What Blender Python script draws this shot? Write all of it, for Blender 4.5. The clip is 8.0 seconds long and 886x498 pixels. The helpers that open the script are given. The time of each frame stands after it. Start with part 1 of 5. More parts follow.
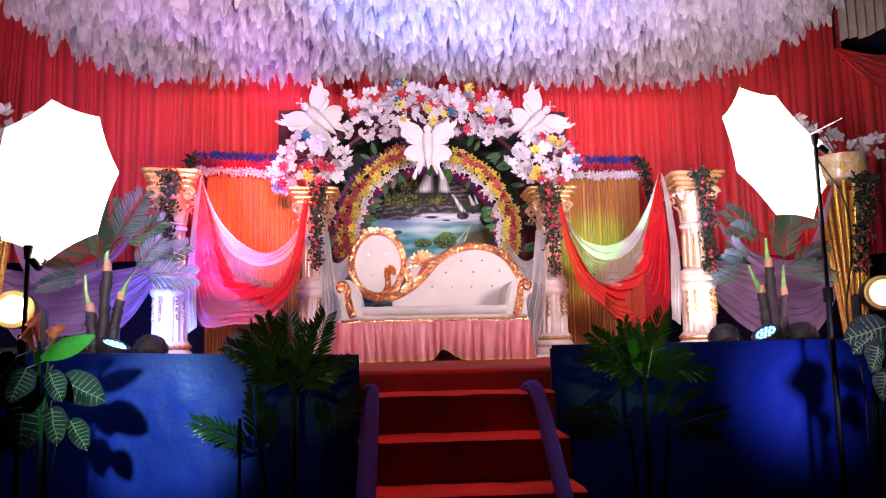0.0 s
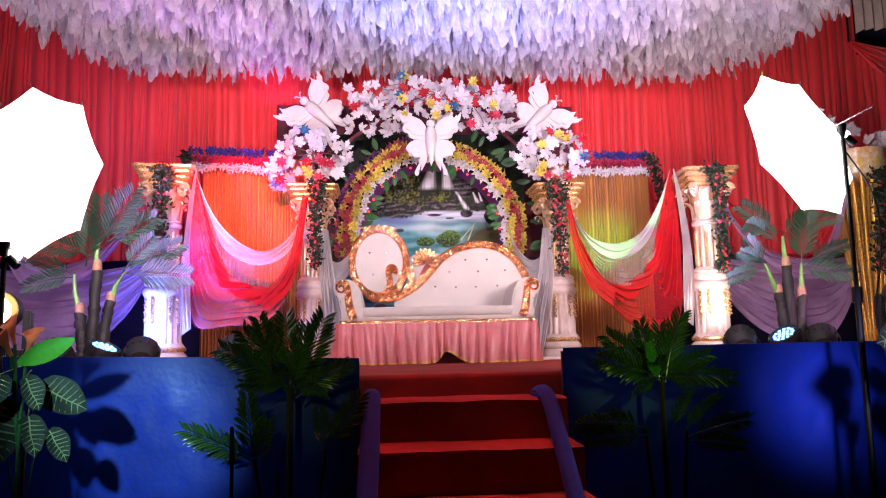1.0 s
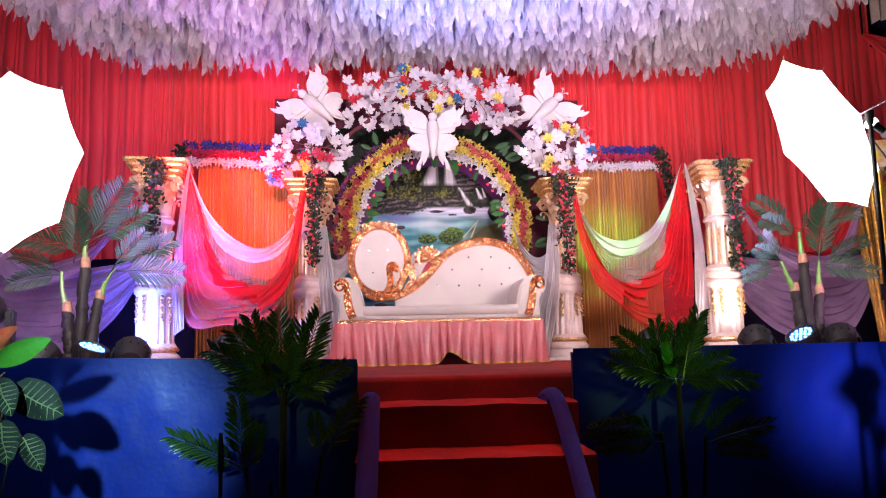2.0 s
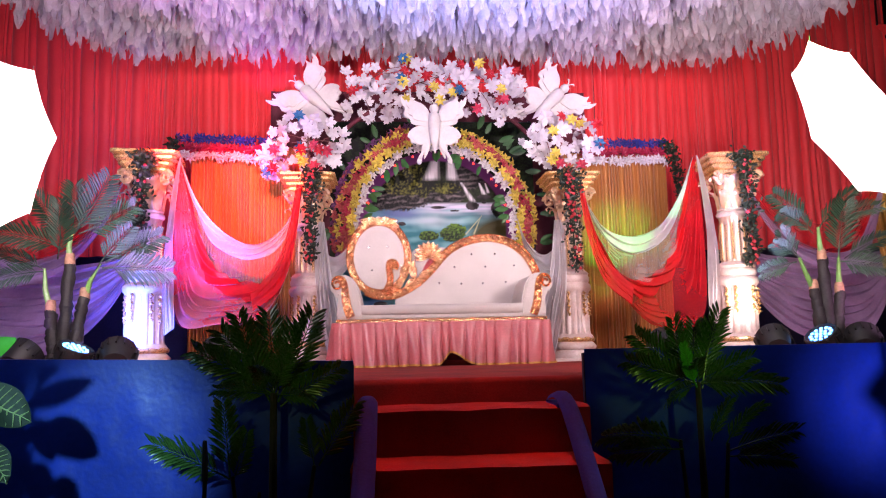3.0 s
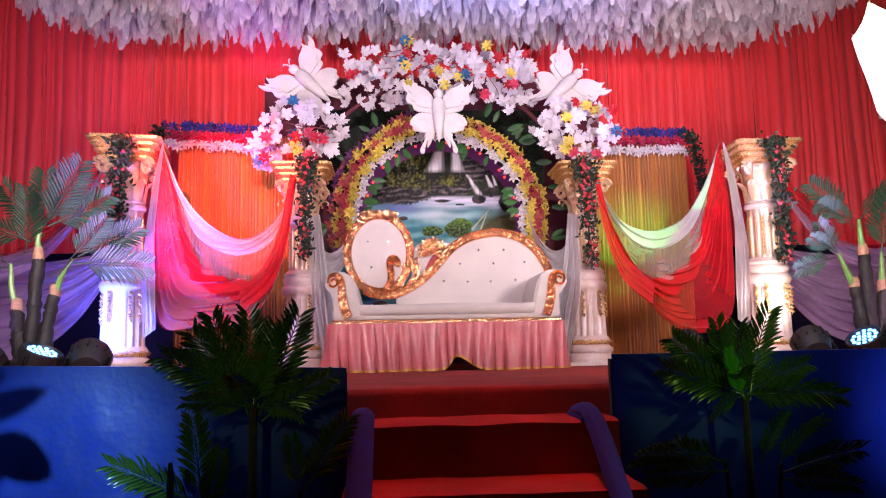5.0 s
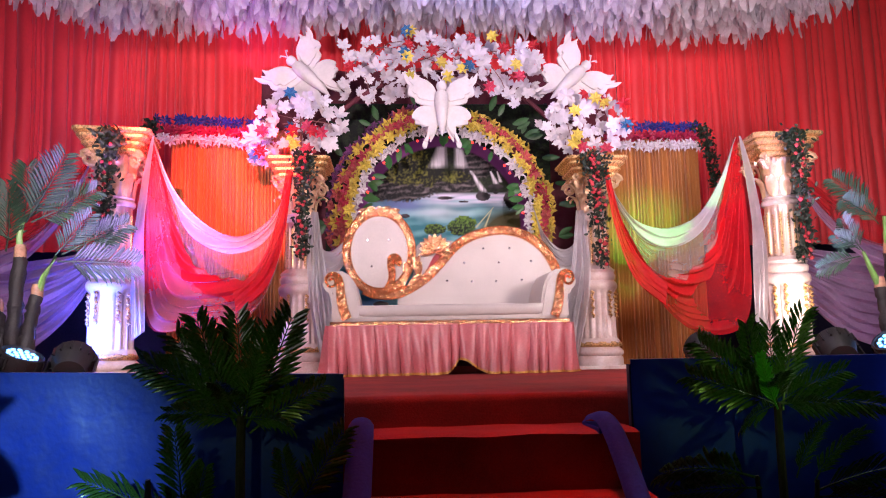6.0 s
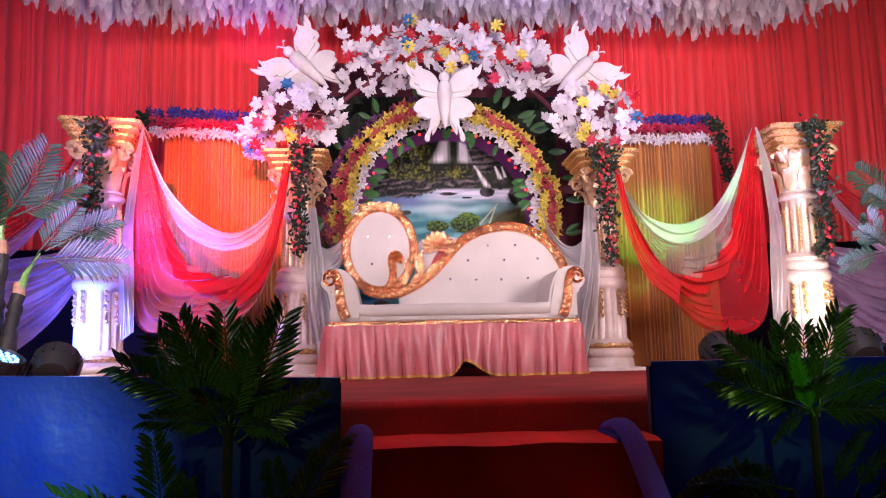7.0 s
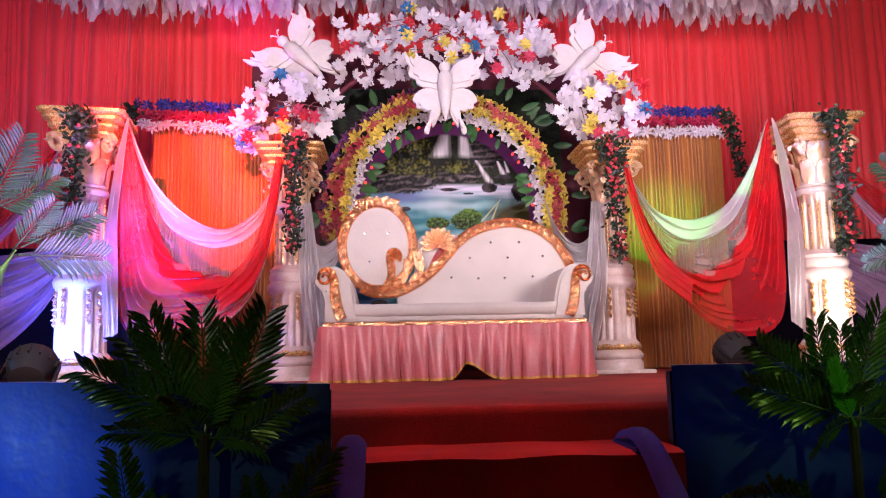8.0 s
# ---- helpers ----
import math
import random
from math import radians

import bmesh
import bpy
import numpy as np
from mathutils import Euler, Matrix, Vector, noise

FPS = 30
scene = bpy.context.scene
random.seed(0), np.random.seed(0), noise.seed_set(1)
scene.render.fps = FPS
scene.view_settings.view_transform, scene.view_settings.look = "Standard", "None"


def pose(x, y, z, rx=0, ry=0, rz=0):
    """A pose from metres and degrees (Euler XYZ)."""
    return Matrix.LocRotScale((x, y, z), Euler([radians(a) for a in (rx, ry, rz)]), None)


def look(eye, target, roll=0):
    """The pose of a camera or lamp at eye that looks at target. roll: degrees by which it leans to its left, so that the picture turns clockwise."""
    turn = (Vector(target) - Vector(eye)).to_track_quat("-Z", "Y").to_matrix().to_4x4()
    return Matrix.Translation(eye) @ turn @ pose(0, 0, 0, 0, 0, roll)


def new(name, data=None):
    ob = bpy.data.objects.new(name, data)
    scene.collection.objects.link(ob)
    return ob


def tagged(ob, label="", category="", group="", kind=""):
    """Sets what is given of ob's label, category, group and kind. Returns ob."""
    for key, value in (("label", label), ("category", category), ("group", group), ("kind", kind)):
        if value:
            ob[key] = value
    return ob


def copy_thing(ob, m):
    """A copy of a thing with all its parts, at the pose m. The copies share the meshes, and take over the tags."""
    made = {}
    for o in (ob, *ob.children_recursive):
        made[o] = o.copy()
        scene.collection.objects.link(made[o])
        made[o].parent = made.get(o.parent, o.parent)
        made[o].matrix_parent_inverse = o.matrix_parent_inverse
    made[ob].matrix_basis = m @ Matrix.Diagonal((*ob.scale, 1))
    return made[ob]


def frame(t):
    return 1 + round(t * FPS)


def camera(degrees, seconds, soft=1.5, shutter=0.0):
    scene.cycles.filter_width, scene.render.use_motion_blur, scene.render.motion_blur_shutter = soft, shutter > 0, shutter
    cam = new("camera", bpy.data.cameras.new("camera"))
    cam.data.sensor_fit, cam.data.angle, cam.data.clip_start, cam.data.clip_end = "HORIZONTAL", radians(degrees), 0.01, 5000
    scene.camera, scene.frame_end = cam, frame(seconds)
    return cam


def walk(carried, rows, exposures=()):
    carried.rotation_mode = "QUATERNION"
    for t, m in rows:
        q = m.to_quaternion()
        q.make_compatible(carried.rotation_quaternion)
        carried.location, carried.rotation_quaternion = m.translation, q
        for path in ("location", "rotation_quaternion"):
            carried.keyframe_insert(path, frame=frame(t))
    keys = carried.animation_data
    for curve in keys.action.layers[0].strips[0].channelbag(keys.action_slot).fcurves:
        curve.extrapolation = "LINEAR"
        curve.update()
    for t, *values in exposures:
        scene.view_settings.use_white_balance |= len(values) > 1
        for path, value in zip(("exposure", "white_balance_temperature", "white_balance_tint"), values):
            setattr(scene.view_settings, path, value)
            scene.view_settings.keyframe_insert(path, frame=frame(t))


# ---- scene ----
cam = camera(62.1, 8.0, soft=1.1)
METRES, EYE, TILT, LEAN, TURN = 1.85, 1.5, 0.0, 0.0, -4.7
ROWS = [
    (0.0, 0.0, 0.0, 0.0, 0.15, 7.17, 1.16),
    (0.5, -0.0059, 0.0612, 0.004, 0.19, 7.19, 1.17),
    (1.0, -0.0114, 0.125, 0.0073, 0.25, 7.19, 1.18),
    (1.5, -0.0143, 0.182, 0.0075, 0.32, 7.2, 1.17),
    (3.0, -0.0181, 0.3799, 0.0072, 0.51, 7.24, 1.18),
    (3.5, -0.0205, 0.4406, 0.0106, 0.56, 7.25, 1.17),
    (4.0, -0.0225, 0.5024, 0.0123, 0.61, 7.26, 1.15),
    (4.5, -0.0255, 0.5604, 0.0125, 0.66, 7.29, 1.13),
    (6.0, -0.0389, 0.7523, 0.0223, 0.81, 7.36, 1.08),
    (6.5, -0.0438, 0.8085, 0.024, 0.85, 7.39, 1.08),
    (7.0, -0.0483, 0.8703, 0.0228, 0.9, 7.42, 1.1),
    (7.5, -0.0492, 0.9301, 0.0224, 0.94, 7.46, 1.12),
    (8.0, -0.0494, 0.9976, 0.0253, 0.97, 7.49, 1.14),
]
walk(cam, [(t, pose(-0.48, 0, EYE, TILT, LEAN, TURN) @ pose(METRES * x, METRES * y, METRES * z, 90 + pitch, roll, yaw)) for t, x, y, z, yaw, pitch, roll in ROWS], [(0.0, 0.16, 6500, 19), (8.0, -0.02, 6500, 19)])

# ---------------------------------------------------------------- world and lamps
FLOOR = 1.335          # top of the stage carpet
BACK = 8.15            # plane of the red curtain

world = bpy.data.worlds.new("hall_dark")
scene.world = world
world.use_nodes = True
world.node_tree.nodes["Background"].inputs[0].default_value = (0.10, 0.08, 0.14, 1)
world.node_tree.nodes["Background"].inputs[1].default_value = 0.04


def spot(name, eye, target, watts, colour, degrees=60, blend=0.6, size=0.05):
    lamp = bpy.data.lights.new(name, "SPOT")
    lamp.energy, lamp.color = watts, colour
    lamp.spot_size, lamp.spot_blend, lamp.shadow_soft_size = radians(degrees), blend, size
    ob = new(name, lamp)
    ob.matrix_world = look(eye, target)
    return ob


def area(name, eye, target, watts, colour, wide, high):
    lamp = bpy.data.lights.new(name, "AREA")
    lamp.energy, lamp.color, lamp.shape, lamp.size, lamp.size_y = watts, colour, "RECTANGLE", wide, high
    ob = new(name, lamp)
    ob.matrix_world = look(eye, target)
    return ob


# studio umbrellas; from the hall an added backdrop fill and two unseen front spots
area("umbrella_light_west", (-2.1, 4.16, 2.38), (-1.3, 8.2, 3.6), 66, (1.0, 0.84, 0.88), 0.6, 0.6)
area("umbrella_light_east", (1.70, 4.3, 2.52), (1.5, 8.2, 3.6), 74, (1.0, 0.86, 0.85), 0.6, 0.6)
# Unseen spot added to brighten the upper curtain and the tufts
spot("backdrop_fill", (0.2, -1.5, 3.6), (0.0, 8.0, 4.7), 1720, (1.0, 0.82, 0.85), 44, 0.7, 0.25)
spot("front_spot", (-1.72, 0.3, 2.3), (-1.66, 4.2, 1.08), 680, (0.42, 0.90, 1.0), 15, 0.9, 0.08)
spot("front_spot_right", (1.3, 0.4, 2.5), (1.95, 4.25, 1.18), 900, (0.55, 0.58, 1.0), 11, 1.0, 0.2)
# coloured stage lamps near the deck's par cans, with added fills noted below
spot("par_light_blue", (-2.34, 5.92, 1.60), (-2.26, 6.3, 1.80), 150, (0.04, 0.10, 1.0), 110, 0.8)
spot("par_light_white", (2.20, 5.92, 1.66), (2.29, 6.3, 1.92), 22, (1.0, 0.78, 0.66), 95, 0.8)
spot("par_light_magenta", (-1.80, 5.45, 1.62), (-1.80, 6.75, 2.55), 230, (0.80, 0.10, 1.0), 44, 0.9)
# Unseen spots added from the hall to tint the two yellow panels
spot("panel_fill_red", (-1.2, -1.0, 3.9), (-1.74, 7.46, 2.75), 30000, (1.0, 0.04, 0.03), 10, 1.0)
spot("panel_fill_green", (1.3, -1.0, 3.9), (1.72, 7.46, 2.35), 6500, (0.05, 1.0, 0.12), 7.5, 1.0)
# Extra spots beside the umbrellas, added to brighten the palms and calla plant
spot("umbrella_palm_fill_west", (-1.95, 3.80, 2.25), (-1.5, 3.80, 1.2), 36, (0.95, 1.0, 0.9), 125, 0.8, 0.05)
spot("umbrella_palm_fill_east", (1.72, 3.85, 2.3), (0.98, 3.98, 1.42), 60, (0.9, 1.0, 0.85), 45, 0.9, 0.05)
# Unseen greenish spots added in front to bring out the palm leaves
spot("palm_front_fill", (-1.6, 0.4, 2.7), (-0.98, 3.98, 1.38), 60, (0.70, 1.0, 0.22), 11, 0.9, 0.05)
spot("palm_front_fill_right", (1.7, 0.4, 2.7), (0.97, 3.98, 1.40), 110, (0.50, 1.0, 0.14), 11, 0.9, 0.05)
spot("par_light_side_west", (-2.95, 5.25, 1.5), (-3.2, 6.75, 2.0), 38, (0.50, 0.28, 1.0), 95, 0.9)
spot("par_light_side_east", (2.95, 5.25, 1.6), (3.1, 6.75, 2.0), 36, (0.85, 0.42, 0.75), 95, 0.9)
spot("par_light_amber", (1.6, 6.9, 1.45), (1.6, 7.46, 2.7), 4, (1.0, 0.5, 0.1), 95, 0.9)
# Unseen red spot added overhead to brighten the stair treads
spot("step_fill", (-0.05, 4.25, 4.4), (-0.07, 3.85, 0.9), 360, (1.0, 0.10, 0.03), 34, 1.0, 0.1)
spot("par_light_sky", (-1.5, 5.35, 1.56), (0.0, 5.7, 4.4), 1900, (0.25, 0.38, 1.0), 52, 0.9)
spot("par_light_violet", (-1.9, 5.3, 1.56), (-2.3, 7.0, 4.4), 420, (0.62, 0.25, 1.0), 62, 0.9)
spot("par_light_lilac", (2.2, 5.3, 1.56), (1.6, 6.6, 4.4), 300, (0.62, 0.42, 1.0), 70, 0.9)

# ---------------------------------------------------------------- materials


def material(name, colour, rough=0.6, metal=0.0, vary=0.15, scale=6.0, fine=60.0, bump=0.1, sheen=0.0, second=None,
             per_object=0.0, transmit=0.0, clear=0.0, emit=0.0, coat=0.0, stretch=(1, 1, 1)):
    """A procedural surface: colour varied at two scales, fine relief, optional sheer cloth."""
    m = bpy.data.materials.new(name)
    m.use_nodes = True
    nt = m.node_tree
    n, link = nt.nodes, nt.links
    bsdf = n["Principled BSDF"]
    co = n.new("ShaderNodeTexCoord")
    mp = n.new("ShaderNodeMapping")
    mp.inputs["Scale"].default_value = stretch
    link.new(co.outputs["Object"], mp.inputs["Vector"])
    big, small = n.new("ShaderNodeTexNoise"), n.new("ShaderNodeTexNoise")
    big.inputs["Scale"].default_value, small.inputs["Scale"].default_value = scale, fine
    big.inputs["Detail"].default_value = 5
    for t in (big, small):
        link.new(mp.outputs["Vector"], t.inputs["Vector"])
    add = n.new("ShaderNodeMath")
    add.operation = "MULTIPLY_ADD"
    link.new(small.outputs["Fac"], add.inputs[0])
    add.inputs[1].default_value = 0.45
    link.new(big.outputs["Fac"], add.inputs[2])
    ramp = n.new("ShaderNodeMapRange")
    ramp.inputs["From Min"].default_value, ramp.inputs["From Max"].default_value = 0.45, 1.0
    link.new(add.outputs[0], ramp.inputs["Value"])
    mix = n.new("ShaderNodeMix")
    mix.data_type = "RGBA"
    other = second or tuple(c * (1 - vary) * 0.9 for c in colour)
    mix.inputs["A"].default_value = (*[min(1, c * (1 + vary * 0.4)) for c in colour], 1)
    mix.inputs["B"].default_value = (*other, 1)
    link.new(ramp.outputs[0], mix.inputs["Factor"])
    out = mix.outputs["Result"]
    if per_object:
        info = n.new("ShaderNodeObjectInfo")
        rng = n.new("ShaderNodeMapRange")
        rng.inputs["To Min"].default_value, rng.inputs["To Max"].default_value = 1 - per_object, 1 + per_object * 0.4
        link.new(info.outputs["Random"], rng.inputs["Value"])
        hsv = n.new("ShaderNodeHueSaturation")
        link.new(rng.outputs[0], hsv.inputs["Value"])
        link.new(out, hsv.inputs["Color"])
        out = hsv.outputs["Color"]
    link.new(out, bsdf.inputs["Base Color"])
    bsdf.inputs["Metallic"].default_value = metal
    rr = n.new("ShaderNodeMapRange")
    rr.inputs["To Min"].default_value, rr.inputs["To Max"].default_value = max(0.03, rough - 0.12), min(1, rough + 0.12)
    link.new(small.outputs["Fac"], rr.inputs["Value"])
    link.new(rr.outputs[0], bsdf.inputs["Roughness"])
    if sheen:
        bsdf.inputs["Sheen Weight"].default_value = sheen
    if coat:
        bsdf.inputs["Coat Weight"].default_value = coat
    if bump:
        bp = n.new("ShaderNodeBump")
        bp.inputs["Strength"].default_value, bp.inputs["Distance"].default_value = bump, 0.01
        link.new(add.outputs[0], bp.inputs["Height"])
        link.new(bp.outputs[0], bsdf.inputs["Normal"])
    if emit:
        link.new(out, bsdf.inputs["Emission Color"])
        bsdf.inputs["Emission Strength"].default_value = emit
    last = bsdf.outputs[0]
    if transmit:
        tr = n.new("ShaderNodeBsdfTranslucent")
        link.new(out, tr.inputs["Color"])
        ms = n.new("ShaderNodeMixShader")
        ms.inputs[0].default_value = transmit
        link.new(last, ms.inputs[1])
        link.new(tr.outputs[0], ms.inputs[2])
        last = ms.outputs[0]
    if clear:
        tp = n.new("ShaderNodeBsdfTransparent")
        ms = n.new("ShaderNodeMixShader")
        cr = n.new("ShaderNodeMapRange")
        cr.inputs["To Min"].default_value, cr.inputs["To Max"].default_value = max(0, clear - 0.25), min(1, clear + 0.25)
        link.new(big.outputs["Fac"], cr.inputs["Value"])
        link.new(cr.outputs[0], ms.inputs[0])
        link.new(last, ms.inputs[1])
        link.new(tp.outputs[0], ms.inputs[2])
        last = ms.outputs[0]
    link.new(last, n["Material Output"].inputs["Surface"])
    return m


def glow(name, colour, strength):
    m = bpy.data.materials.new(name)
    m.use_nodes = True
    b = m.node_tree.nodes["Principled BSDF"]
    b.inputs["Base Color"].default_value = (*colour, 1)
    b.inputs["Emission Color"].default_value = (*colour, 1)
    b.inputs["Emission Strength"].default_value = strength
    return m


RED_CURTAIN = material("red_curtain_cloth", (0.90, 0.040, 0.048), 0.5, vary=0.1, scale=1.2, fine=90, bump=0.15, sheen=0.25, stretch=(2, 2, 0.4))
CARPET = material("red_carpet", (0.30, 0.010, 0.006), 0.95, vary=0.45, scale=3.5, fine=160, bump=0.5)
BLUE_CLOTH = material("blue_sheet", (0.005, 0.030, 0.38), 0.38, vary=0.35, scale=3.0, fine=35, bump=0.25)
NAVY = material("dark_navy_cloth", (0.012, 0.012, 0.05), 0.85, vary=0.3)
STRIP = material("navy_cloth_strip", (0.002, 0.012, 0.26), 0.95, vary=0.3, scale=8, fine=90, bump=0.3)
BLACK = material("black_plastic", (0.009, 0.009, 0.010), 0.55, vary=0.3, fine=120)
HALL = material("hall_concrete", (0.07, 0.06, 0.06), 0.8, vary=0.4, scale=1.5)
DARKCEIL = material("dark_ceiling", (0.10, 0.06, 0.04), 0.9, vary=0.4, scale=2)
IVORY = material("ivory_pillar_paint", (0.68, 0.58, 0.57), 0.34, vary=0.12, scale=9, fine=70, bump=0.12, second=(0.52, 0.38, 0.32))
GOLD_WASH = material("gold_washed_ivory", (0.62, 0.42, 0.28), 0.32, metal=0.35, vary=0.3, scale=12, fine=80, bump=0.2, second=(0.50, 0.40, 0.40))
GOLD = material("gold_paint", (0.80, 0.50, 0.22), 0.28, metal=0.6, vary=0.15, scale=12, fine=110, bump=0.12)
PALE_GOLD = material("pale_gold_carving", (0.72, 0.53, 0.36), 0.32, metal=0.3, vary=0.3, scale=25, fine=90, bump=0.25, second=(0.62, 0.36, 0.18))
SHINY_GOLD = material("shiny_gold_carving", (0.78, 0.36, 0.15), 0.14, metal=0.95, vary=0.3, scale=75, fine=220, bump=0.7, second=(0.80, 0.46, 0.28))
RED_BAND = material("doubled_red_sheer", (0.84, 0.012, 0.02), 0.65, vary=0.15, scale=4, transmit=0.4, clear=0.14, bump=0.1)
TUFT_CLOTH = material("white_net_tufts", (0.84, 0.80, 0.87), 0.85, vary=0.14, scale=9, fine=60, transmit=0.4, clear=0.30, bump=0.2)
WHITE_SHEER = material("white_sheer", (0.80, 0.74, 0.72), 0.7, vary=0.1, scale=4, transmit=0.4, clear=0.72, bump=0.1)
RED_SHEER = material("red_sheer", (0.88, 0.014, 0.028), 0.65, vary=0.15, scale=4, transmit=0.45, clear=0.48, bump=0.1)
LILAC_SHEER = material("lilac_sheer", (0.55, 0.42, 0.62), 0.7, vary=0.15, scale=4, transmit=0.4, clear=0.3, bump=0.1)
YELLOW_CLOTH = material("yellow_panel_cloth", (0.48, 0.185, 0.04), 0.6, vary=0.25, scale=2, fine=80, bump=0.15, sheen=0.2, stretch=(2, 2, 0.5))
UMBRELLA = glow("lit_umbrella_cloth", (1.0, 0.95, 0.93), 4.2)
CHROME = material("chrome_rod", (0.9, 0.9, 0.9), 0.12, metal=1.0, vary=0.05)
LENS = glow("lamp_lens", (1.0, 0.97, 0.92), 14.0)
METAL = material("dark_metal", (0.05, 0.05, 0.055), 0.35, metal=0.8, vary=0.2)

# ---------------------------------------------------------------- mesh helpers


class Geo:
    """Vertices and faces of one mesh."""

    def __init__(self):
        self.v, self.f = [], []

    def add(self, verts, faces):
        k = len(self.v)
        self.v += [tuple(p) for p in verts]
        self.f += [tuple(i + k for i in f) for f in faces]
        return self

    def box(self, x0, x1, y0, y1, z0, z1):
        v = [(x, y, z) for z in (z0, z1) for y in (y0, y1) for x in (x0, x1)]
        return self.add(v, [(0, 2, 3, 1), (4, 5, 7, 6), (0, 1, 5, 4), (2, 6, 7, 3), (0, 4, 6, 2), (1, 3, 7, 5)])

    def grid(self, fn, nu, nv, wrap=False):
        """fn(u, v) with u and v from 0 to 1."""
        cols = nu if wrap else nu + 1
        v = [fn(i / nu, j / nv) for j in range(nv + 1) for i in range(cols)]
        f = []
        for j in range(nv):
            for i in range(nu):
                a, b = j * cols + i, j * cols + (i + 1) % cols
                f.append((a, b, b + cols, a + cols))
        return self.add(v, f)

    def lathe(self, profile, n=32, x=0, y=0, flute=None):
        """profile: (radius, z) from bottom to top; flute(angle, z, radius) may change the radius."""
        v, f = [], []
        for r, z in profile:
            for i in range(n):
                a = 2 * math.pi * i / n
                q = flute(a, z, r) if flute else r
                v.append((x + q * math.cos(a), y + q * math.sin(a), z))
        for j in range(len(profile) - 1):
            for i in range(n):
                a, b = j * n + i, j * n + (i + 1) % n
                f.append((a, b, b + n, a + n))
        f.append(tuple(range(n - 1, -1, -1)))
        k = (len(profile) - 1) * n
        f.append(tuple(range(k, k + n)))
        return self.add(v, f)

    def tube(self, pts, radii, n=6):
        pts = [Vector(p) for p in pts]
        if not hasattr(radii, "__len__"):
            radii = [radii] * len(pts)
        v, f = [], []
        for k, p in enumerate(pts):
            d = (pts[min(k + 1, len(pts) - 1)] - pts[max(k - 1, 0)]).normalized()
            s = d.cross(Vector((0.31, 0.17, 0.93)) if abs(d.z) < 0.9 else Vector((1, 0, 0))).normalized()
            w = d.cross(s)
            for i in range(n):
                a = 2 * math.pi * i / n
                v.append(p + radii[k] * (math.cos(a) * s + math.sin(a) * w))
        for j in range(len(pts) - 1):
            for i in range(n):
                a, b = j * n + i, j * n + (i + 1) % n
                f.append((a, b, b + n, a + n))
        f += [tuple(range(n - 1, -1, -1)), tuple(range((len(pts) - 1) * n, len(pts) * n))]
        return self.add(v, f)

    def slab(self, outline, y0, y1):
        """A flat outline of (x, z) points, thickened from y0 to y1."""
        n = len(outline)
        v = [(x, y0, z) for x, z in outline] + [(x, y1, z) for x, z in outline]
        f = [tuple(range(n)), tuple(range(2 * n - 1, n - 1, -1))]
        f += [(i, i + n, (i + 1) % n + n, (i + 1) % n) for i in range(n)]
        return self.add(v, f)

    def moved(self, m):
        g = Geo()
        g.v, g.f = [tuple(m @ Vector(p)) for p in self.v], list(self.f)
        return g

    def join(self, other, m=None):
        o = other.moved(m) if m else other
        return self.add(o.v, o.f)

    def mesh(self, name, mat, bevel=0.0, smooth=True, segments=2):
        me = bpy.data.meshes.new(name)
        me.from_pydata(self.v, [], self.f)
        bm = bmesh.new()
        bm.from_mesh(me)
        bmesh.ops.recalc_face_normals(bm, faces=bm.faces[:])
        if bevel:
            edges = [e for e in bm.edges if len(e.link_faces) == 2 and e.calc_face_angle() > 0.6]
            bmesh.ops.bevel(bm, geom=edges, offset=bevel, segments=segments, affect="EDGES", clamp_overlap=True)
        bm.to_mesh(me)
        bm.free()
        me.materials.append(mat)
        if smooth:
            me.polygons.foreach_set("use_smooth", [True] * len(me.polygons))
            me.set_sharp_from_angle(angle=radians(42))
        return me


def thing(name, at, label, category, group="", kind=""):
    ob = new(name)
    ob.empty_display_size = 0.1
    ob.matrix_basis = at if isinstance(at, Matrix) else pose(*at)
    return tagged(ob, label, category, group, kind)


def part(name, geo, mat, parent, label="", bevel=0.0, smooth=True, at=None):
    """One mesh object under a thing or part; geo may also be a mesh that others share."""
    me = geo if isinstance(geo, bpy.types.Mesh) else geo.mesh(name, mat, bevel, smooth)
    ob = new(name, me)
    ob.parent = parent
    if at is not None:
        ob.matrix_basis = at
    return tagged(ob, label)


def single(name, geo, mat, label, category, kind="", bevel=0.0, smooth=True, at=None, group=""):
    ob = new(name, geo.mesh(name, mat, bevel, smooth))
    if at is not None:
        ob.matrix_basis = at
    return tagged(ob, label, category, group, kind)


def spline(pts, n):
    """n + 1 points on a smooth line through pts."""
    pts = [Vector(p) for p in pts]
    out = []
    for k in range(n + 1):
        s = k / n * (len(pts) - 1)
        i = min(int(s), len(pts) - 2)
        t = s - i
        a, b, c, d = pts[max(i - 1, 0)], pts[i], pts[i + 1], pts[min(i + 2, len(pts) - 1)]
        out.append(0.5 * (2 * b + (c - a) * t + (2 * a - 5 * b + 4 * c - d) * t * t + (3 * b - a - 3 * c + d) * t ** 3))
    return out


# ---------------------------------------------------------------- the hall and the stage
single("floor", Geo().box(-9, 9, -6, 12, -0.1, 0), HALL, "dark concrete hall floor", "floor", "structure")
single("ceiling", Geo().box(-9, 9, -6, 12, 5.9, 6.0), DARKCEIL, "dark brown ceiling behind the net tufts", "ceiling", "structure")
single("wall_north", Geo().box(-9, 9, 8.6, 8.8, 0, 5.9), NAVY, "dark navy cloth wall behind the stage", "wall", "structure")
single("wall_south", Geo().box(-9, 9, -6, -5.9, 0, 5.9), HALL, "dim hall wall", "wall", "structure")
